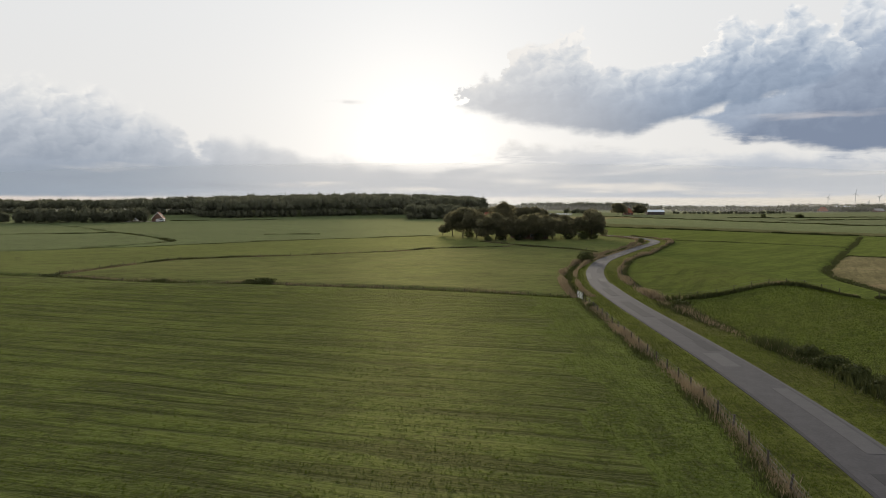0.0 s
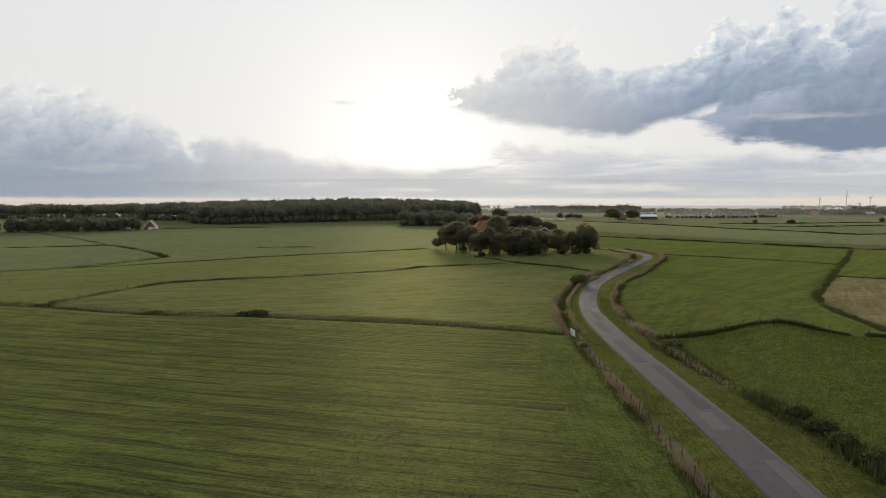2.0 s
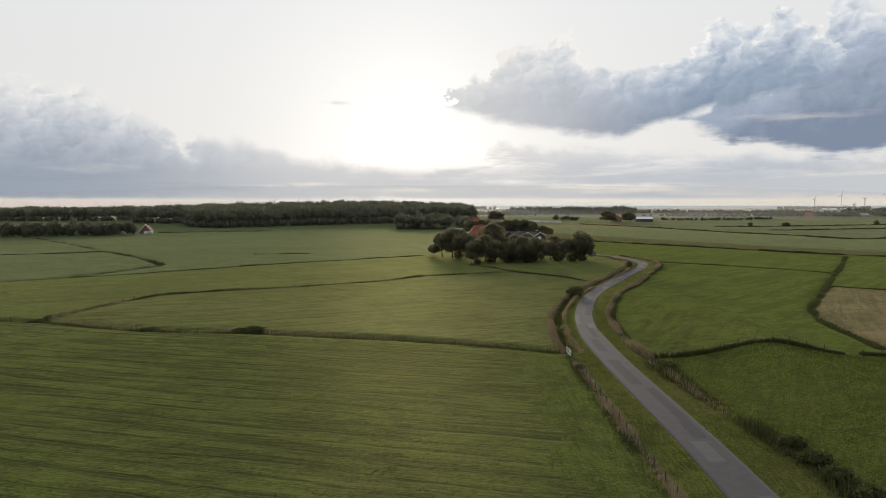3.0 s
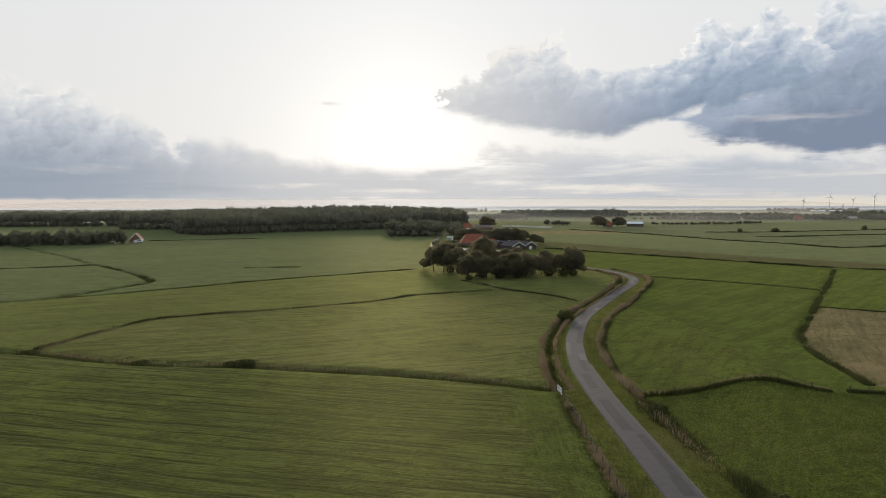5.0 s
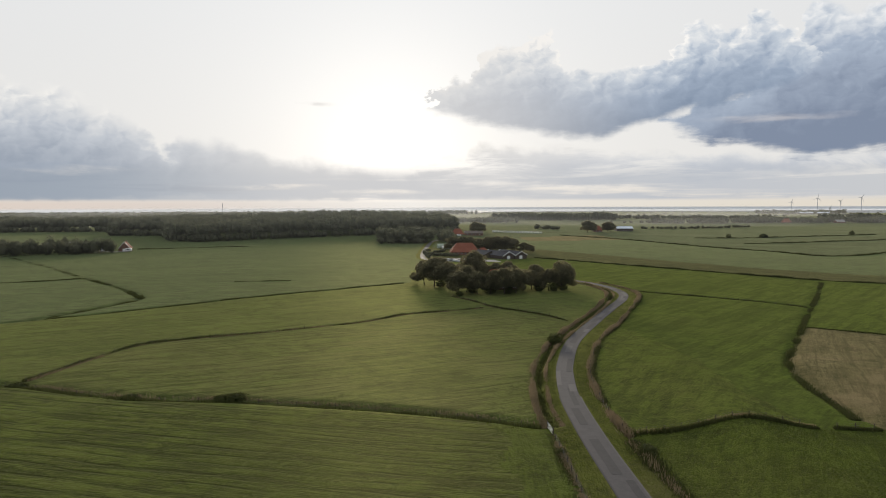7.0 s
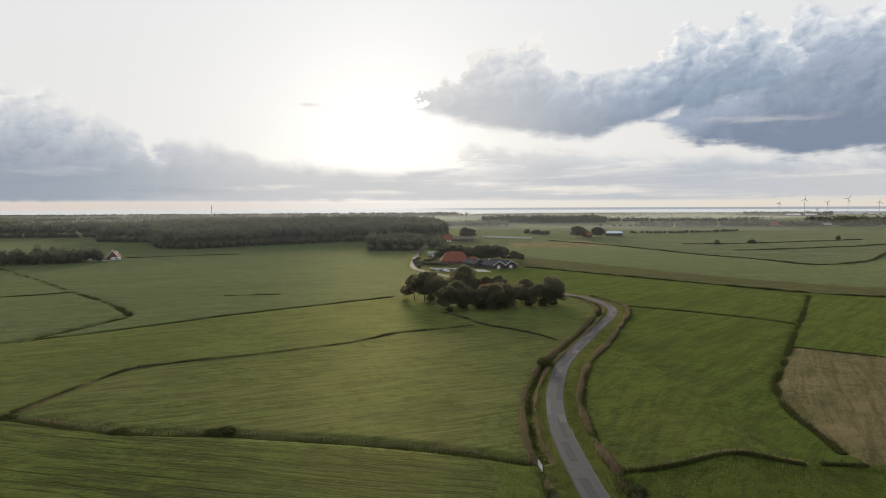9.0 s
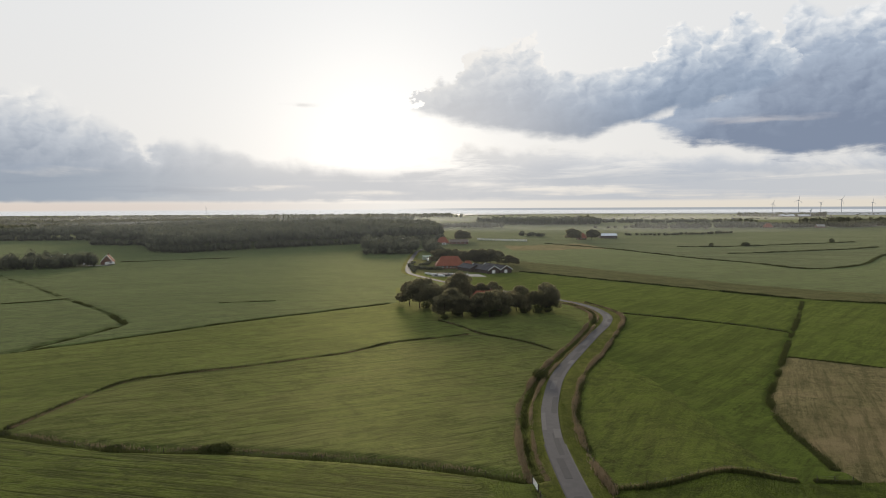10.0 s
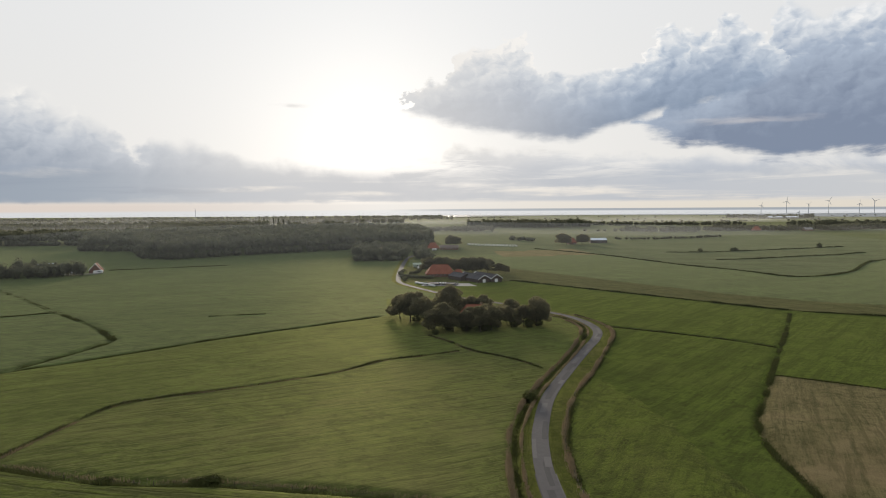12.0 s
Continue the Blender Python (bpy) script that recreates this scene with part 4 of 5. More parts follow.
# ditches of the meadows
strip("weeds", NEAR_DITCH, 1.3, 110, 0.55, 0.09, M_SEDGE, "dark green weeds in the meadow ditch", "weeds", 80, 0.6, 0.3, 0.7)
strip("dry_reeds", NEAR_DITCH[3:], 0.8, 28, 0.6, 0.06, M_REED, "pale dry grass on the ditch's far bank", "reeds", 81, -1.2)
strip("dry_reeds", PASTURE_FENCE, 0.8, 18, 0.5, 0.07, M_REED, "pale dry grass below the pasture fence", "reeds", 82, 0.5)
strip("weeds", PASTURE_FENCE, 0.8, 60, 0.5, 0.09, M_SEDGE, "dark weeds below the pasture fence", "weeds", 83, -0.4)
strip("weeds", GARDEN_FENCE, 0.9, 70, 0.5, 0.09, M_SEDGE, "dark weeds below the garden fence", "weeds", 84)
strip("dry_reeds", GARDEN_FENCE, 0.6, 12, 0.5, 0.07, M_REED, "dry grass below the garden fence", "reeds", 85, 0.5)
strip("weeds", LONG_DITCH[1:], 1.2, 60, 0.55, 0.12, M_SEDGE, "dark weeds in a long thin ditch", "weeds", 86)
strip("weeds", DOGLEG, 1.5, 36, 0.55, 0.2, M_SEDGE, "dark weeds in a crooked ditch", "weeds", 87, 0, 0.3, 0.8)
strip("weeds", CROSS_DITCH, 1.0, 70, 0.6, 0.11, M_SEDGE, "dark weeds in the cross ditch", "weeds", 88)
strip("weeds", BEND_DITCH, 1.0, 90, 0.5, 0.10, M_SEDGE, "dark weeds in the bending ditch", "weeds", 89, 0, 0.3, 0.8)
strip("weeds", STUBBLE_EDGE, 0.8, 50, 0.5, 0.1, M_SEDGE, "dark weeds along the stubble's edge", "weeds", 90)
strip("weeds", CROP_EDGE, 1.3, 60, 0.8, 0.2, M_SEDGE, "tall dark edge of the ripening crop", "crop edge", 91)
strip("weeds", FAR_CROP_EDGE, 1.6, 36, 0.9, 0.35, M_SEDGE, "tall dark edge of a distant crop", "crop edge", 92)
strip("weeds", [(330, 689), (376, 697), (423, 715), (489, 740), (543, 771)], 2.0, 30, 1.0, 0.4, M_SEDGE, "dark weeds in a distant ditch", "weeds", 93)
strip("weeds", [(327, 809), (364, 802), (412, 816), (500, 847), (590, 882)], 2.0, 30, 1.0, 0.4, M_SEDGE, "dark weeds in a distant ditch", "weeds", 94)
strip("weeds", [(-230, 360), (-200, 368), (-170, 386)], 1.2, 30, 0.5, 0.2, M_SEDGE, "dark weeds in a thin side ditch", "weeds", 121)
strip("weeds", [(-88, 362), (-62, 368)], 1.0, 30, 0.5, 0.15, M_SEDGE, "short dark line of weeds", "weeds", 122)
strip("weeds", [(-250, 645), (-200, 668), (-150, 690)], 1.2, 20, 0.7, 0.3, M_SEDGE, "thin dark hedge beside the brick house", "weeds", 123)
DIKE_FENCE = [(36, 114.6), (44, 114.6), (50, 114.8), (55, 115), (60, 115), (67.5, 115)]
DIKE_FENCE_END = [(71.5, 115), (78, 114)]
strip("weeds", DIKE_FENCE, 0.8, 230, 0.7, 0.07, M_SEDGE, "dark weeds along the fence over the dike", "weeds", 95, 0.3)
strip("dry_reeds", DIKE_FENCE, 0.5, 90, 0.75, 0.05, M_REED, "dry grass along the fence over the dike", "reeds", 96, -0.5)
strip("weeds", DIKE_FENCE_END, 0.8, 230, 0.7, 0.07, M_SEDGE, "dark weeds at the dike fence's end", "weeds", 97)


def sward(name, x0, x1, y0, y1, count, tall, blade, material, label, seed, kind, rows=None):
    """Tufts of grass over a field; denser toward the near edge, and in rows where it was mown."""
    rng = np.random.default_rng(seed)
    y = y0 + (y1 - y0) * rng.random(count) ** 1.35
    x = rng.uniform(x0, x1, count)
    seen = (field_kind(x, y) == kind) & (np.abs(x) < 0.68 * y + 6) & (distance(x, y, ROAD_LINE[::3]) > 2.5)
    h = tall
    if rows is not None:
        q = -math.sin(radians(rows)) * x + math.cos(radians(rows)) * y
        p = math.cos(radians(rows)) * x + math.sin(radians(rows)) * y
        q = q + 0.35 * np.sin(p * 0.11 + q * 0.05) + 0.25 * np.sin(p * 0.23 + 1)
        deep = 0.6 + 0.6 * np.sin(p * 0.06 + np.floor(q / 3.3) * 2.1)
        wave = 0.8 - 2.0 * deep * np.exp(-(((q % 3.3) - 1.6) / 0.32) ** 2) - 1.1 * np.exp(-(((q % 1.1) - 0.5) / 0.2) ** 2)
        seen &= rng.random(count) < np.clip(0.45 + 0.35 * wave, 0.12, 1)
        h = tall * np.clip(0.9 + 0.35 * wave, 0.3, 1.7)[seen]
    x, y = x[seen], y[seen]
    v, f = blades(rng, x, y, land(x, y), h, blade, 1.1)
    return tagged(new(name, mesh_of(name, v, f, material)), label, "grass", kind="stuff")


sward("grass", -95, 24, 30, 132, 360000, 0.085, 0.06, M_TUFT, "mown meadow grass lying in rows", 101, 0, -17)
sward("grass", 5, 24, 30, 122, 60000, 0.09, 0.06, M_TUFT, "plain meadow grass beside the fence", 104, 10)
sward("grass", 15, 40, 30, 180, 130000, 0.10, 0.06, M_TUFT, "short yellowish grass of the road verges", 102, 7)
sward("grass", 36, 95, 40, 115, 150000, 0.12, 0.065, M_TUFT, "tufted grass on the old dike", 103, 5)


def bush(x, y, tall, radius, label, seed, count=1400):
    rng = np.random.default_rng(seed)
    d = rng.normal(size=(count, 3))
    d /= np.linalg.norm(d, axis=1)[:, None]
    lump = 1 + 0.2 * np.sin(d[:, 0] * 4 + seed) * np.sin(d[:, 1] * 5) + 0.12 * np.sin(d[:, 2] * 9 + seed)
    c = d * (0.6 + 0.42 * rng.random(count))[:, None] * lump[:, None] * (radius, radius, tall * 0.55) + (0, 0, tall * 0.46)
    c[:, 2] = np.maximum(c[:, 2], 0.03)
    v, f = leaf_quads(rng, c, radius * 0.09, d)
    ob = new("bush")
    put_mesh("crown", mesh_of("crown", v, f, M_SEDGE), ob)
    bm = bmesh.new()
    for k in range(5):
        a = k * 1.3
        tube(bm, (0, 0, -0.2), (math.cos(a) * radius * 0.5, math.sin(a) * radius * 0.5, tall * 0.6), 0.05 * radius, 0.015 * radius, 5)
    part("stem", bm, M_BARK, ob)
    ob.location = (x, y, spot(x, y))
    return tagged(ob, label, "bush")


bush(39.6, 192.5, 3.3, 2.3, "round dark bush on the roadside ditch", 1)
bush(80, 283, 2.6, 1.2, "small dark shrub beside the road", 2)
bush(81.5, 287, 2.0, 1.0, "small dark shrub beside the road", 3)
bush(-34.6, 141, 1.5, 2.0, "low dark bush on the meadow ditch", 4)
bush(-37.5, 141.3, 1.0, 1.6, "low dark bush on the meadow ditch", 5)
bush(-56, 143.2, 1.0, 1.8, "low dark bush on the meadow ditch", 6)
bush(-84, 154.5, 1.0, 2.2, "low dark bush at the ditch corner", 7)
bush(36.0, 105.5, 1.3, 1.5, "dark bush at the dike's foot", 8)
bush(22.8, 106, 0.9, 0.8, "small dark bush on the verge", 9)
bush(36.6, 62, 1.3, 1.4, "dark bush at the dike's foot", 10)
bush(36.9, 66, 1.2, 1.6, "dark bush at the dike's foot", 11)
bush(37.2, 71, 1.1, 1.4, "dark bush at the dike's foot", 12)
bush(36.8, 57.5, 1.2, 1.5, "dark bush at the dike's foot", 13)
bush(20.5, 299, 2.2, 1.6, "dark bush under the grove", 14)
bush(364, 802, 5.0, 3.0, "round dark bush in a distant field", 16)
bush(412, 816, 4.5, 4.8, "wide dark bush in a distant field", 17)
bush(555, 875, 5.5, 3.4, "round dark bush in a distant field", 18)
for k, (x, y) in enumerate(((27, 309), (34, 305), (42, 304), (57, 314), (63, 312), (64, 316), (68, 315), (14, 333))):
    bush(x, y, 2.6 + 0.5 * (k % 3), 2.4, "dark undergrowth below the grove's trees", 30 + k, 900)

# ---------------------------------------------------------------- fences and gate


def fence(line, gap, tall, label, wires=3, seed=0):
    """Round wooden posts with wires between them."""
    rng = np.random.default_rng(seed)
    c = curve(line, 0.5)
    run = np.concatenate(([0], np.cumsum(np.linalg.norm(np.diff(c, axis=0), axis=1))))
    at = np.arange(0, run[-1], gap)
    x, y = np.interp(at, run, c[:, 0]), np.interp(at, run, c[:, 1])
    z = land(x, y)
    ob = tagged(new("fence"), label, "fence")
    bm = bmesh.new()
    tube(bm, (0, 0, -0.4), (0, 0, tall), 0.075, 0.065, 8)
    post = part("post", bm, M_POST, ob)
    mesh = post.data
    for k in range(len(at)):
        q = post if k == 0 else put_mesh("post", mesh, ob)
        q.matrix_world = pose(x[k], y[k], z[k], rng.normal(0, 2.5), rng.normal(0, 2.5), rng.uniform(0, 360))
    for w in range(wires):
        bm = bmesh.new()
        h = tall * (0.35 + 0.28 * w)
        for k in range(len(at) - 1):
            tube(bm, (x[k], y[k], z[k] + h), (x[k + 1], y[k + 1], z[k + 1] + h), 0.008, 0.008, 3)
        part("wire", bm, M_WIRE, ob)
    return ob


fence(some(LEFT_LINE, 8, 115), 3.6, 1.05, "weathered wooden post and wire fence in dry reeds", 3, 1)
fence(NEAR_DITCH[2:], 4.0, 1.1, "post and wire fence along the meadow ditch", 2, 2)
fence(PASTURE_FENCE, 4.5, 1.1, "post and wire fence across the pasture", 2, 3)
fence(GARDEN_FENCE, 4.0, 1.1, "post and wire fence below the grove", 2, 4)
fence(DIKE_FENCE, 2.9, 1.15, "post and wire fence over the old dike", 3, 5)
fence(DIKE_FENCE_END, 2.9, 1.15, "short end of the dike fence", 3, 6)
fence(some(RIGHT_LINE, 116, 300), 5.0, 1.0, "post and wire fence along the field edge", 2, 7)
fence(CROSS_DITCH, 5.0, 1.0, "post and wire fence along the cross ditch", 2, 8)


def gate(x, y, rz, wide, label, material, tall=1.15):
    ob = new("field_gate")
    for px in (-0.12, wide + 0.12):
        bm = bmesh.new()
        tube(bm, (px, 0, -0.3), (px, 0, tall + 0.25), 0.11, 0.10, 8)
        part("gate_post", bm, M_POST, ob)
    for k in range(5):
        z = 0.22 + k * (tall - 0.25) / 4
        part("rail", boxed(0, wide, -0.025, 0.025, z - 0.035, z + 0.035, bevel=0.01), material, ob)
    for px in (0.03, wide / 2, wide - 0.03):
        part("upright", boxed(px - 0.045, px + 0.045, -0.05, -0.032, 0.15, tall), material, ob)
    ob.matrix_world = pose(x, y, spot(x, y), 0, 0, rz)
    return tagged(ob, label, "gate")


gate(23.3, 115.0, 93, 3.6, "white painted field gate beside the road", M_WHITE)

# ---------------------------------------------------------------- buildings


def slab(a, b, c, d, thick):
    """A roof slope: a four-cornered plate of that thickness below its face."""
    bm = bmesh.new()
    n = (Vector(b) - Vector(a)).cross(Vector(d) - Vector(a)).normalized()
    top = [bm.verts.new(p) for p in (a, b, c, d)]
    low = [bm.verts.new(Vector(p) - n * thick) for p in (a, b, c, d)]
    bm.faces.new(top)
    bm.faces.new(low[::-1])
    for i in range(4):
        j = (i + 1) % 4
        bm.faces.new((top[j], top[i], low[i], low[j]))
    bmesh.ops.recalc_face_normals(bm, faces=bm.faces)
    return bm


def house(name, x, y, rz, length, width, eave, ridge, roof, wall, label, hip=0.0, windows=4, door=True, trim=None, chimney=False, over=0.4):
    """A gabled or hipped house; its ridge runs along its own x, its front is toward its own -y."""
    ob = new(name)
    l, w = length / 2, width / 2
    if hip:
        part("wall", boxed(-l, l, -w, w, -0.3, eave), wall, ob)
    else:
        bm = prism([(-w, -0.3), (w, -0.3), (w, eave), (0, ridge - 0.12), (-w, eave)], -l, l)
        bm.transform(Matrix.Rotation(radians(90), 4, "Z"))
        part("wall", bm, wall, ob)
    drop = over * (ridge - eave) / w
    r = l - hip if hip else l + over
    e = l + over
    for sgn in (-1, 1):
        part("roof_slope", slab((-e, sgn * (w + over), eave - drop), (e, sgn * (w + over), eave - drop), (r, 0, ridge), (-r, 0, ridge), -0.18 * sgn if sgn > 0 else 0.18), roof, ob)
        if hip:
            bm = bmesh.new()
            bm.faces.new([bm.verts.new(p) for p in ((sgn * e, -w - over, eave - drop), (sgn * e, w + over, eave - drop), (sgn * r, 0, ridge))])
            ext = bmesh.ops.extrude_face_region(bm, geom=bm.faces[:])
            bmesh.ops.translate(bm, verts=[v for v in ext["geom"] if isinstance(v, bmesh.types.BMVert)], vec=(-sgn * 0.12, 0, -0.12))
            bmesh.ops.recalc_face_normals(bm, faces=bm.faces)
            part("hip", bm, roof, ob)
        elif trim:
            for side in (-1, 1):
                bm = slab((sgn * e, side * (w + over), eave - drop + 0.08), (sgn * (e + 0.08), side * (w + over), eave - drop + 0.08), (sgn * (e + 0.08), 0, ridge + 0.12), (sgn * e, 0, ridge + 0.12), 0.42)
                part("bargeboard", bm, trim, ob)
    bm = bmesh.new()
    tube(bm, (-r, 0, ridge + 0.02), (r, 0, ridge + 0.02), 0.16, 0.16, 8)
    part("ridge_cap", bm, roof, ob)
    for k in range(windows):
        wx = -l + (k + 0.7) * length / (windows + 0.4)
        win = part("window", boxed(wx - 0.6, wx + 0.6, -w - 0.06, -w + 0.05, 0.8, min(eave - 0.25, 2.1)), M_WHITE, ob)
        part("pane", boxed(wx - 0.48, wx + 0.48, -w - 0.075, -w - 0.05, 0.92, min(eave - 0.37, 1.98)), M_GLASS, win)
    if door:
        for sgn in (-1, 1):
            part("door", boxed(sgn * (l - 0.02), sgn * (l + 0.05), -1.2, 1.2, 0, min(eave, 2.4)) if sgn > 0 else boxed(-l - 0.05, -l + 0.02, -1.2, 1.2, 0, min(eave, 2.4)), M_POST if not trim else M_WHITE, ob)
    if chimney:
        part("chimney", boxed(r * 0.6 - 0.4, r * 0.6 + 0.4, -0.4, 0.4, ridge - 0.8, ridge + 1.1, bevel=0.04), M_BRICK, ob)
    ob.matrix_world = pose(x, y, spot(x, y), 0, 0, rz)
    return tagged(ob, label, "house" if name != "barn" else "barn")


house("farmhouse", 41, 326, 4, 15, 12, 3.0, 8.7, M_TILE_RED, M_BRICK, "brick farmhouse with a red tiled roof among trees", hip=3.0, windows=5, chimney=True)
house("farmhouse", 42, 556, 2, 22, 15, 2.6, 9.2, M_TILE_RED, M_BRICK, "broad farmhouse with a large red tiled hipped roof", hip=4.6, windows=7, chimney=False)
house("barn", 56, 553, 2, 8, 8, 2.4, 5.6, M_TILE_RED, M_BRICK, "low brick annexe with a red tiled roof", hip=2.4, windows=2)
house("barn", 64.2, 517.3, 21.8 + 90, 29, 9.4, 2.6, 5.3, M_TILE_DARK, M_BRICK_DARK, "long low barn with a dark roof and white gable boards", windows=5, trim=M_WHITE)
house("barn", 73.4, 520.3, 21.8 + 90, 29, 9.4, 2.6, 5.3, M_TILE_DARK, M_BRICK_DARK, "long low barn with a dark roof and white gable boards", windows=5, trim=M_WHITE)
house("barn", 55, 530, 111.8, 20, 10, 2.6, 5.0, M_TILE_DARK, M_BRICK_DARK, "small dark-roofed shed beside the barns", windows=2)
house("barn", 28, 648, 10, 7, 5, 2.4, 3.6, solid("pale_green_sheets", (0.30, 0.36, 0.28), (0.38, 0.43, 0.35)), solid("pale_green_boards", (0.30, 0.36, 0.28), (0.38, 0.43, 0.35)), "small pale green shed behind the farm", windows=1, door=False)
house("farmhouse", 60, 912, 5, 15, 13, 2.6, 9.0, M_TILE_RED, M_BRICK, "distant farmhouse with a red tiled roof", hip=4, windows=4)
house("barn", 79, 893, -4, 23, 12, 2.8, 5.6, solid("brown_roof_sheets", (0.11, 0.085, 0.07), (0.16, 0.13, 0.11)), M_BRICK, "distant low barn with a brown roof", windows=4, trim=M_WHITE)
house("farmhouse", -246, 628, 100, 12, 9, 2.8, 8.0, M_TILE_RED, M_BRICK, "brick house with a red roof and white gable boards", windows=2, trim=M_WHITE, chimney=True)
house("barn", -272, 640, 70, 16, 9, 2.8, 6.0, M_METAL_ROOF, M_BRICK_DARK, "barn with a pale metal roof among trees", windows=2)
house("barn", -300, 650, 60, 20, 10, 3.0, 6.5, M_METAL_ROOF, M_BRICK_DARK, "barn with a pale metal roof behind trees", windows=2)
house("barn", 314, 1040, -2, 24, 14, 4.2, 7.0, M_METAL_ROOF, M_BRICK_DARK, "distant barn with a pale blue metal roof", windows=4)
house("farmhouse", 265, 1003, 0, 11, 10, 3.0, 9.0, M_TILE_RED, M_BRICK, "distant brick farmhouse between two trees", hip=2.5, windows=2)
house("farmhouse", 790, 1470, 0, 16, 13, 3.0, 10, M_TILE_RED, M_BRICK, "distant village house with a red roof", hip=3.5, windows=3)
house("barn", 905, 1470, 0, 18, 12, 3.0, 7, M_CONCRETE, M_BRICK, "distant village barn with a pale roof", windows=2)
house("barn", 1655, 2930, 0, 60, 25, 5.0, 10, M_METAL_ROOF, M_CONCRETE, "wide pale sheds beside the water", windows=0, door=False)
house("barn", 1740, 2950, 0, 50, 25, 5.0, 9, M_METAL_ROOF, M_CONCRETE, "wide pale sheds beside the water", windows=0, door=False)
house("barn", 560, 2010, 0, 30, 16, 4.0, 8, M_CONCRETE, M_BRICK, "distant long barn with a grey roof", windows=0)
house("barn", 190, 1740, 0, 45, 18, 3.5, 7, M_TILE_DARK, M_BRICK, "distant dark-roofed farm shed", windows=0)

# farmyard: a silage clamp, wrapped bales and parked white trailers
yard = tagged(new("farmyard_slab"), "pale concrete farmyard with low silage walls", "yard slab")
part("slab", boxed(-19, 19, -9, 9, -0.2, 0.12, bevel=0.03), M_CONCRETE, yard)
for x in (-17, -6, 5):
    part("silage_wall", boxed(x, x + 0.3, -7, 8, 0.1, 1.3, bevel=0.04), M_CONCRETE, yard)
part("silage_heap", prism([(-16.5, 0.1), (-6.2, 0.1), (-7.5, 1.2), (-15, 1.3)], -6, 6), M_TILE_DARK, yard)
part("silage_heap", prism([(-5.5, 0.1), (4.8, 0.1), (3.5, 1.0), (-4.5, 1.1)], -6, 6), M_TILE_DARK, yard)
yard.matrix_world = pose(44, 493, spot(44, 493), 0, 0, -10)


def bale_mesh():
    bm = bmesh.new()
    tube(bm, (-0.6, 0, 0.62), (0.6, 0, 0.62), 0.64, 0.64, 14)
    bmesh.ops.bevel(bm, geom=[e for e in bm.edges if abs(e.verts[0].co.x - e.verts[1].co.x) < 0.01], offset=0.08, segments=2, affect="EDGES")
    me = bpy.data.meshes.new("wrapped_bale")
    bm.to_mesh(me)
    bm.free()
    me.materials.append(M_WHITE)
    return me


BALE = bale_mesh()
rng = np.random.default_rng(77)


def bales(x0, y0, x1, y1, count, label, group, tiers=1):
    for k in range(count):
        f = k / max(1, count - 1)
        x, y = x0 + (x1 - x0) * f, y0 + (y1 - y0) * f
        for tier in range(tiers):
            ob = tagged(new("wrapped_bale", BALE), label, "bale", group)
            ob.matrix_world = pose(x + rng.normal(0, 0.1), y + rng.normal(0, 0.15) + tier * 0.65, spot(x, y) + (1.25 * tier if tier else 0) * 0.95 + (0.12 if abs(x - 44) < 19 and abs(y - 493) < 9 else 0), 0, 0, rng.normal(0, 8) + 60)


bales(21, 506, 32.5, 483, 15, "white plastic-wrapped bale beside the farmyard", "bales at the farmyard")
bales(34, 499, 41, 495, 5, "white plastic-wrapped bale on the farmyard", "bales on the farmyard")
bales(112, 972, 175, 947, 34, "white plastic-wrapped bale in a long distant row", "distant row of bales", 2)


def trailer(x, y, rz, label):
    ob = new("trailer")
    part("body", boxed(-2.6, 2.6, -1.1, 1.1, 0.6, 2.7, bevel=0.2), M_WHITE, ob)
    for wx in (-0.5, 0.5):
        for side in (-1, 1):
            bm = bmesh.new()
            tube(bm, (wx, side * 0.9, 0.35), (wx, side * 1.12, 0.35), 0.35, 0.35, 12)
            part("wheel", bm, M_POST, ob)
    part("window", boxed(-1.4, 1.2, -1.13, -1.09, 1.5, 2.2), M_GLASS, ob)
    part("drawbar", boxed(2.5, 3.7, -0.08, 0.08, 0.45, 0.6), M_STEEL, ob)
    ob.matrix_world = pose(x, y, spot(x, y), 0, 0, rz)
    return tagged(ob, label, "trailer", "trailers behind the farm")


for x, y, r in ((30, 622, 12), (35, 634, 8), (38, 646, 10), (33, 628, 20), (60, 886, 5), (-240, 619, 5), (-262, 617, 12)):
    trailer(x, y, r, "white trailer parked in a farmyard")
yard = tagged(new("farmyard_slab"), "pale gravel yard beside the brick house", "yard slab")
part("slab", boxed(-18, 16, -3, 3, -0.2, 0.1), M_CONCRETE, yard)
yard.matrix_world = pose(-255, 615, spot(-255, 615), 0, 0, 5)

# ---------------------------------------------------------------- water and wind turbines
M_WATER = solid("lake_water", (0.10, 0.12, 0.13), (0.13, 0.15, 0.16), 0.02, 0.45, 0, 0.05, (1, 1, 1), 0.6)
bm = bmesh.new()
bm.faces.new([bm.verts.new((x, y, 0.8)) for x, y in ((380, 4010), (470, 4230), (1170, 4600), (1823, 4342), (2095, 4150), (2150, 3300), (2700, 3000), (5200, 2600), (5200, 5200), (380, 5200))])
tagged(part("water", bm, M_WATER), "wide pale lake below the horizon", "lake", kind="structure")


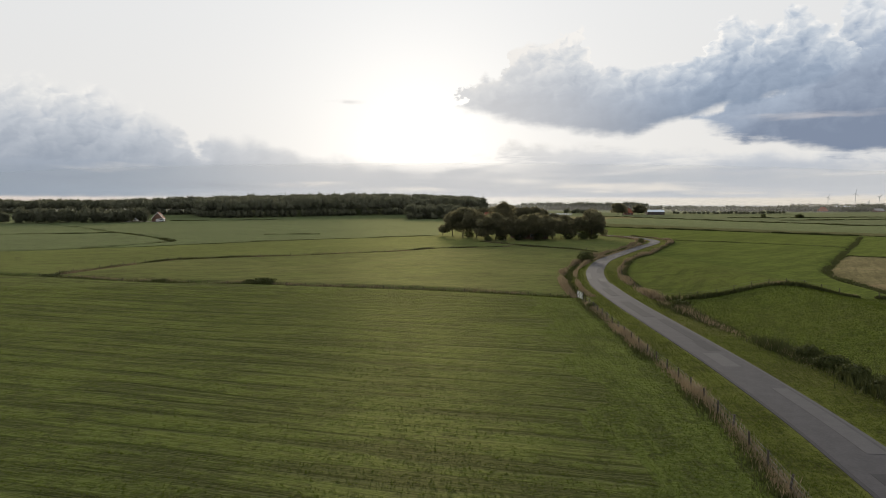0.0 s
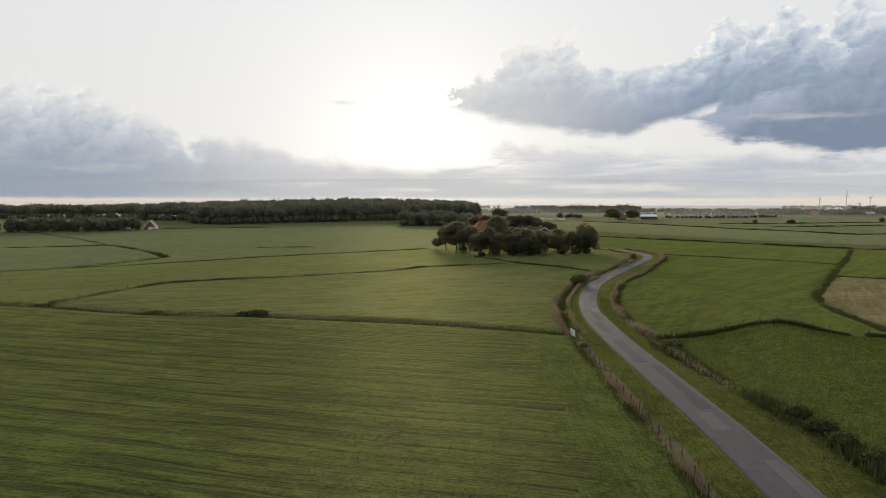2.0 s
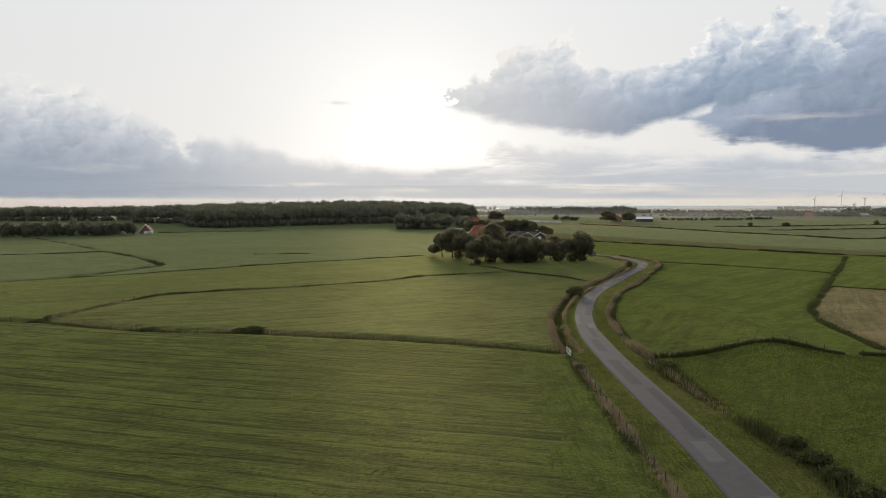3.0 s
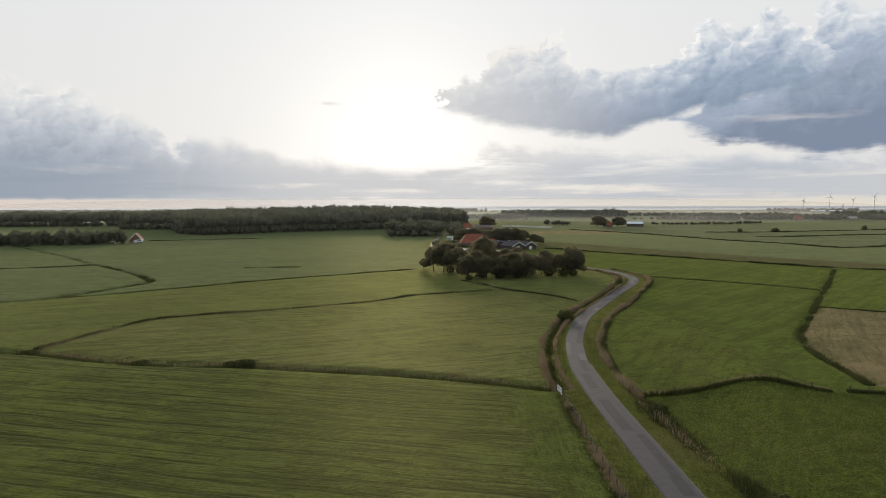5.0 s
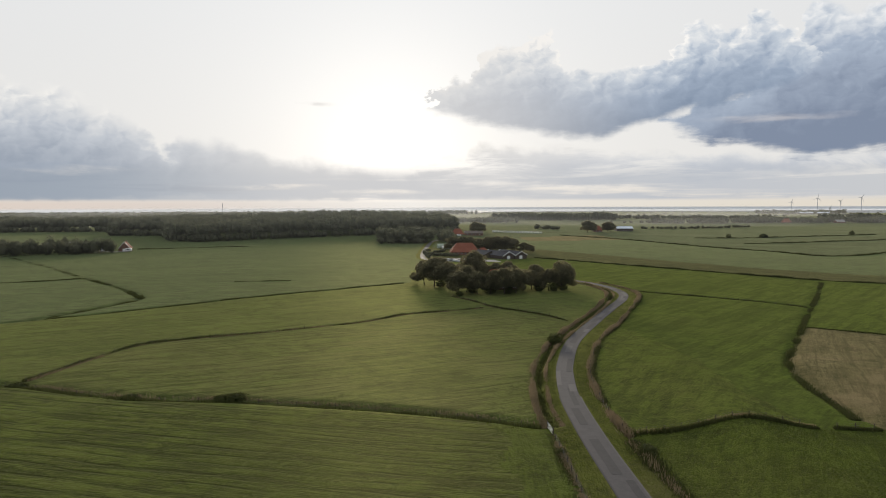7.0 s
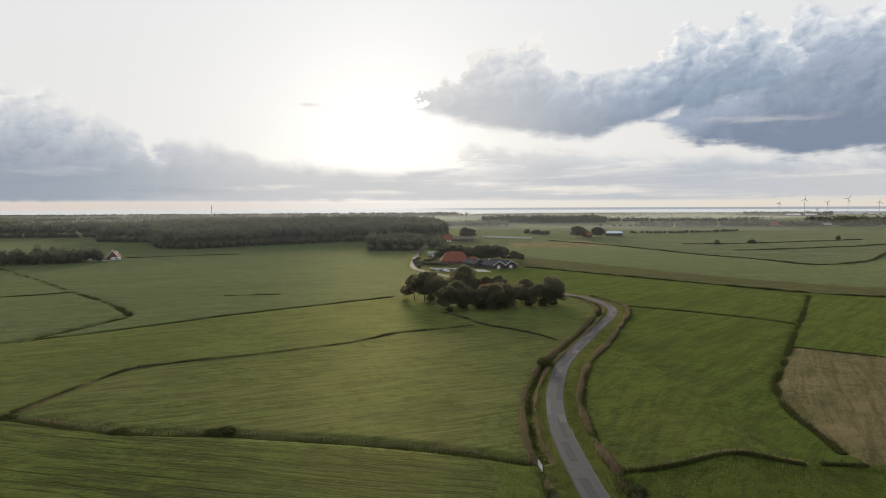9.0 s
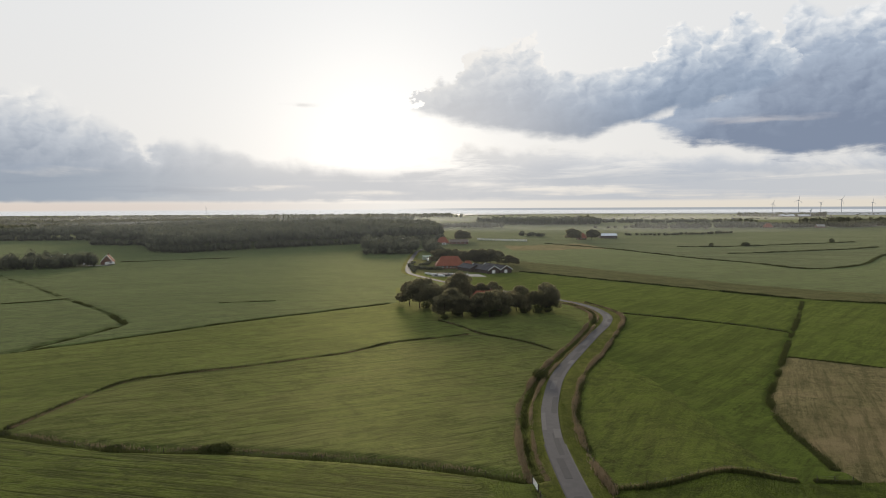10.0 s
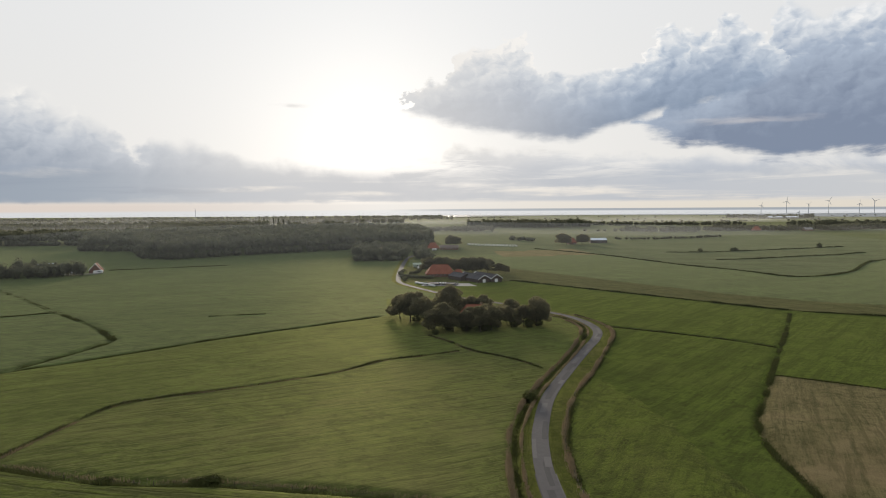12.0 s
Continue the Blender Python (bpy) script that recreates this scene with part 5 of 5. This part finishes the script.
def turbine(x, y, hub, span, turn, label):
    ob = new("wind_turbine")
    bm = bmesh.new()
    tube(bm, (0, 0, -1), (0, 0, hub), 2.2, 1.3, 10)
    part("tower", bm, M_STEEL, ob)
    part("nacelle", boxed(-1.6, 1.6, -4, 5, hub - 1.6, hub + 1.8, bevel=0.5), M_STEEL, ob)
    bm = bmesh.new()
    tube(bm, (0, -6, hub), (0, -4, hub), 0.8, 1.5, 10)
    part("hub", bm, M_STEEL, ob)
    for k in range(3):
        bm = bmesh.new()
        tube(bm, (0, 0, 1.0), (0, 0, span * 0.25), 1.0, 1.5, 6)
        tube(bm, (0, 0, span * 0.25), (0, 0, span), 1.5, 0.4, 6)
        bm.transform(Matrix.Translation((0, -5, hub)) @ Matrix.Rotation(radians(turn + 120 * k), 4, "Y") @ Matrix.Diagonal((1, 0.35, 1, 1)))
        part("blade", bm, M_STEEL, ob)
    ob.location = (x, y, 0)
    return tagged(ob, label, "wind turbine", "turbines across the water")


for x, y, hub, span, turn in ((2503, 4600, 60, 24, 20), (2679, 4600, 85, 34, 10), (2834, 4600, 64, 25, 50), (2977, 4600, 87, 34, 35), (3194, 4600, 68, 26, 5), (3302, 4600, 83, 34, 70)):
    turbine(x, y, hub, span, turn, "grey three-bladed wind turbine across the water")

# ---------------------------------------------------------------- haze and low mist, as translucent shells


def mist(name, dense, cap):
    """Translucent shell in place of haze: a cap that thins toward its rim, or a bank that thins toward its top."""
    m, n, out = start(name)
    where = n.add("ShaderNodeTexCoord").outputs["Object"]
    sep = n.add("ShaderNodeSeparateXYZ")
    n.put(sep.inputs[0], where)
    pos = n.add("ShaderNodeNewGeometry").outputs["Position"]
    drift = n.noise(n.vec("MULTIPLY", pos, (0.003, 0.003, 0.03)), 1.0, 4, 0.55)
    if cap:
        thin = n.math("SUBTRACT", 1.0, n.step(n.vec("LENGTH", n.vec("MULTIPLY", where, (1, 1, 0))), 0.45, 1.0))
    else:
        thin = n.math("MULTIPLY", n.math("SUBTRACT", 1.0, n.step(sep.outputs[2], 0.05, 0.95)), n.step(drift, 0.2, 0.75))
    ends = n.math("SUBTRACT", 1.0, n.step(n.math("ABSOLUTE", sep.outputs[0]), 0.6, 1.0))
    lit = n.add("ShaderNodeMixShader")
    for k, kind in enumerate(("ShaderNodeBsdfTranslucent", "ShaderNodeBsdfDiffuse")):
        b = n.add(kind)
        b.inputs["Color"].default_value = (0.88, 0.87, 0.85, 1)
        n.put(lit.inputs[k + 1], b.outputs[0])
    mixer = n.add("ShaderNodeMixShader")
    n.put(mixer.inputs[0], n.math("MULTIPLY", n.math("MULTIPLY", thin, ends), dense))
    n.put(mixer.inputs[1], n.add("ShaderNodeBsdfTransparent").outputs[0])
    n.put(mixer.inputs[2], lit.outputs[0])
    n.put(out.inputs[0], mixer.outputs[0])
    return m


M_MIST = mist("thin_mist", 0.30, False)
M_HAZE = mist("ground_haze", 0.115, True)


def haze_shell(x, y, long, deep, tall, label, material):
    """A long low translucent dome on the land, standing in for haze and mist."""
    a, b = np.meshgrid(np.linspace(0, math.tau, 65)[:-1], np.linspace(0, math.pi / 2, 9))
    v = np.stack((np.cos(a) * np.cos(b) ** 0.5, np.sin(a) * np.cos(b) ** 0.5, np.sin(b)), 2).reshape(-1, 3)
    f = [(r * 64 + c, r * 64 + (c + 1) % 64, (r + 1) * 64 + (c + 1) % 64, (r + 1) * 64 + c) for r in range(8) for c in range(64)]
    ob = new("haze_shell", mesh_of("haze_shell", v, f, material, None, True))
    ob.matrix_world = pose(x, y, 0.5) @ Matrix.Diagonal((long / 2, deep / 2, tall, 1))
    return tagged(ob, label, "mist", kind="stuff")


M_THIN = mist("faint_haze", 0.13, False)
haze_shell(1000, 1330, 2700, 160, 26, "faint shell standing in for haze before the distant village", M_THIN)
# added over the grove and the wood as well, to lift their dark tones
haze_shell(10, 650, 960, 1040, 36, "thin shell standing in for haze over the middle meadows", M_HAZE)
haze_shell(-520, 1480, 1700, 240, 34, "thin pale shell standing in for mist behind the wood", M_MIST)
haze_shell(-200, 2420, 4600, 300, 44, "thin pale shell standing in for mist over the far woods", M_MIST)

turbine(1790, 2980, 26, 11, 25, "small grey wind turbine beside the sheds")


def mast(x, y, tall, label):
    """A slender tower with a thicker head."""
    ob = new("radio_mast")
    bm = bmesh.new()
    tube(bm, (0, 0, -1), (0, 0, tall), 1.5, 1.0, 10)
    part("shaft", bm, M_STEEL, ob)
    bm = bmesh.new()
    tube(bm, (0, 0, tall * 0.70), (0, 0, tall * 0.78), 2.4, 2.4, 10)
    part("platform", bm, M_STEEL, ob)
    ob.location = (x, y, 0)
    return tagged(ob, label, "mast")


mast(-1165, 4500, 60, "slender hazy tower on the horizon")
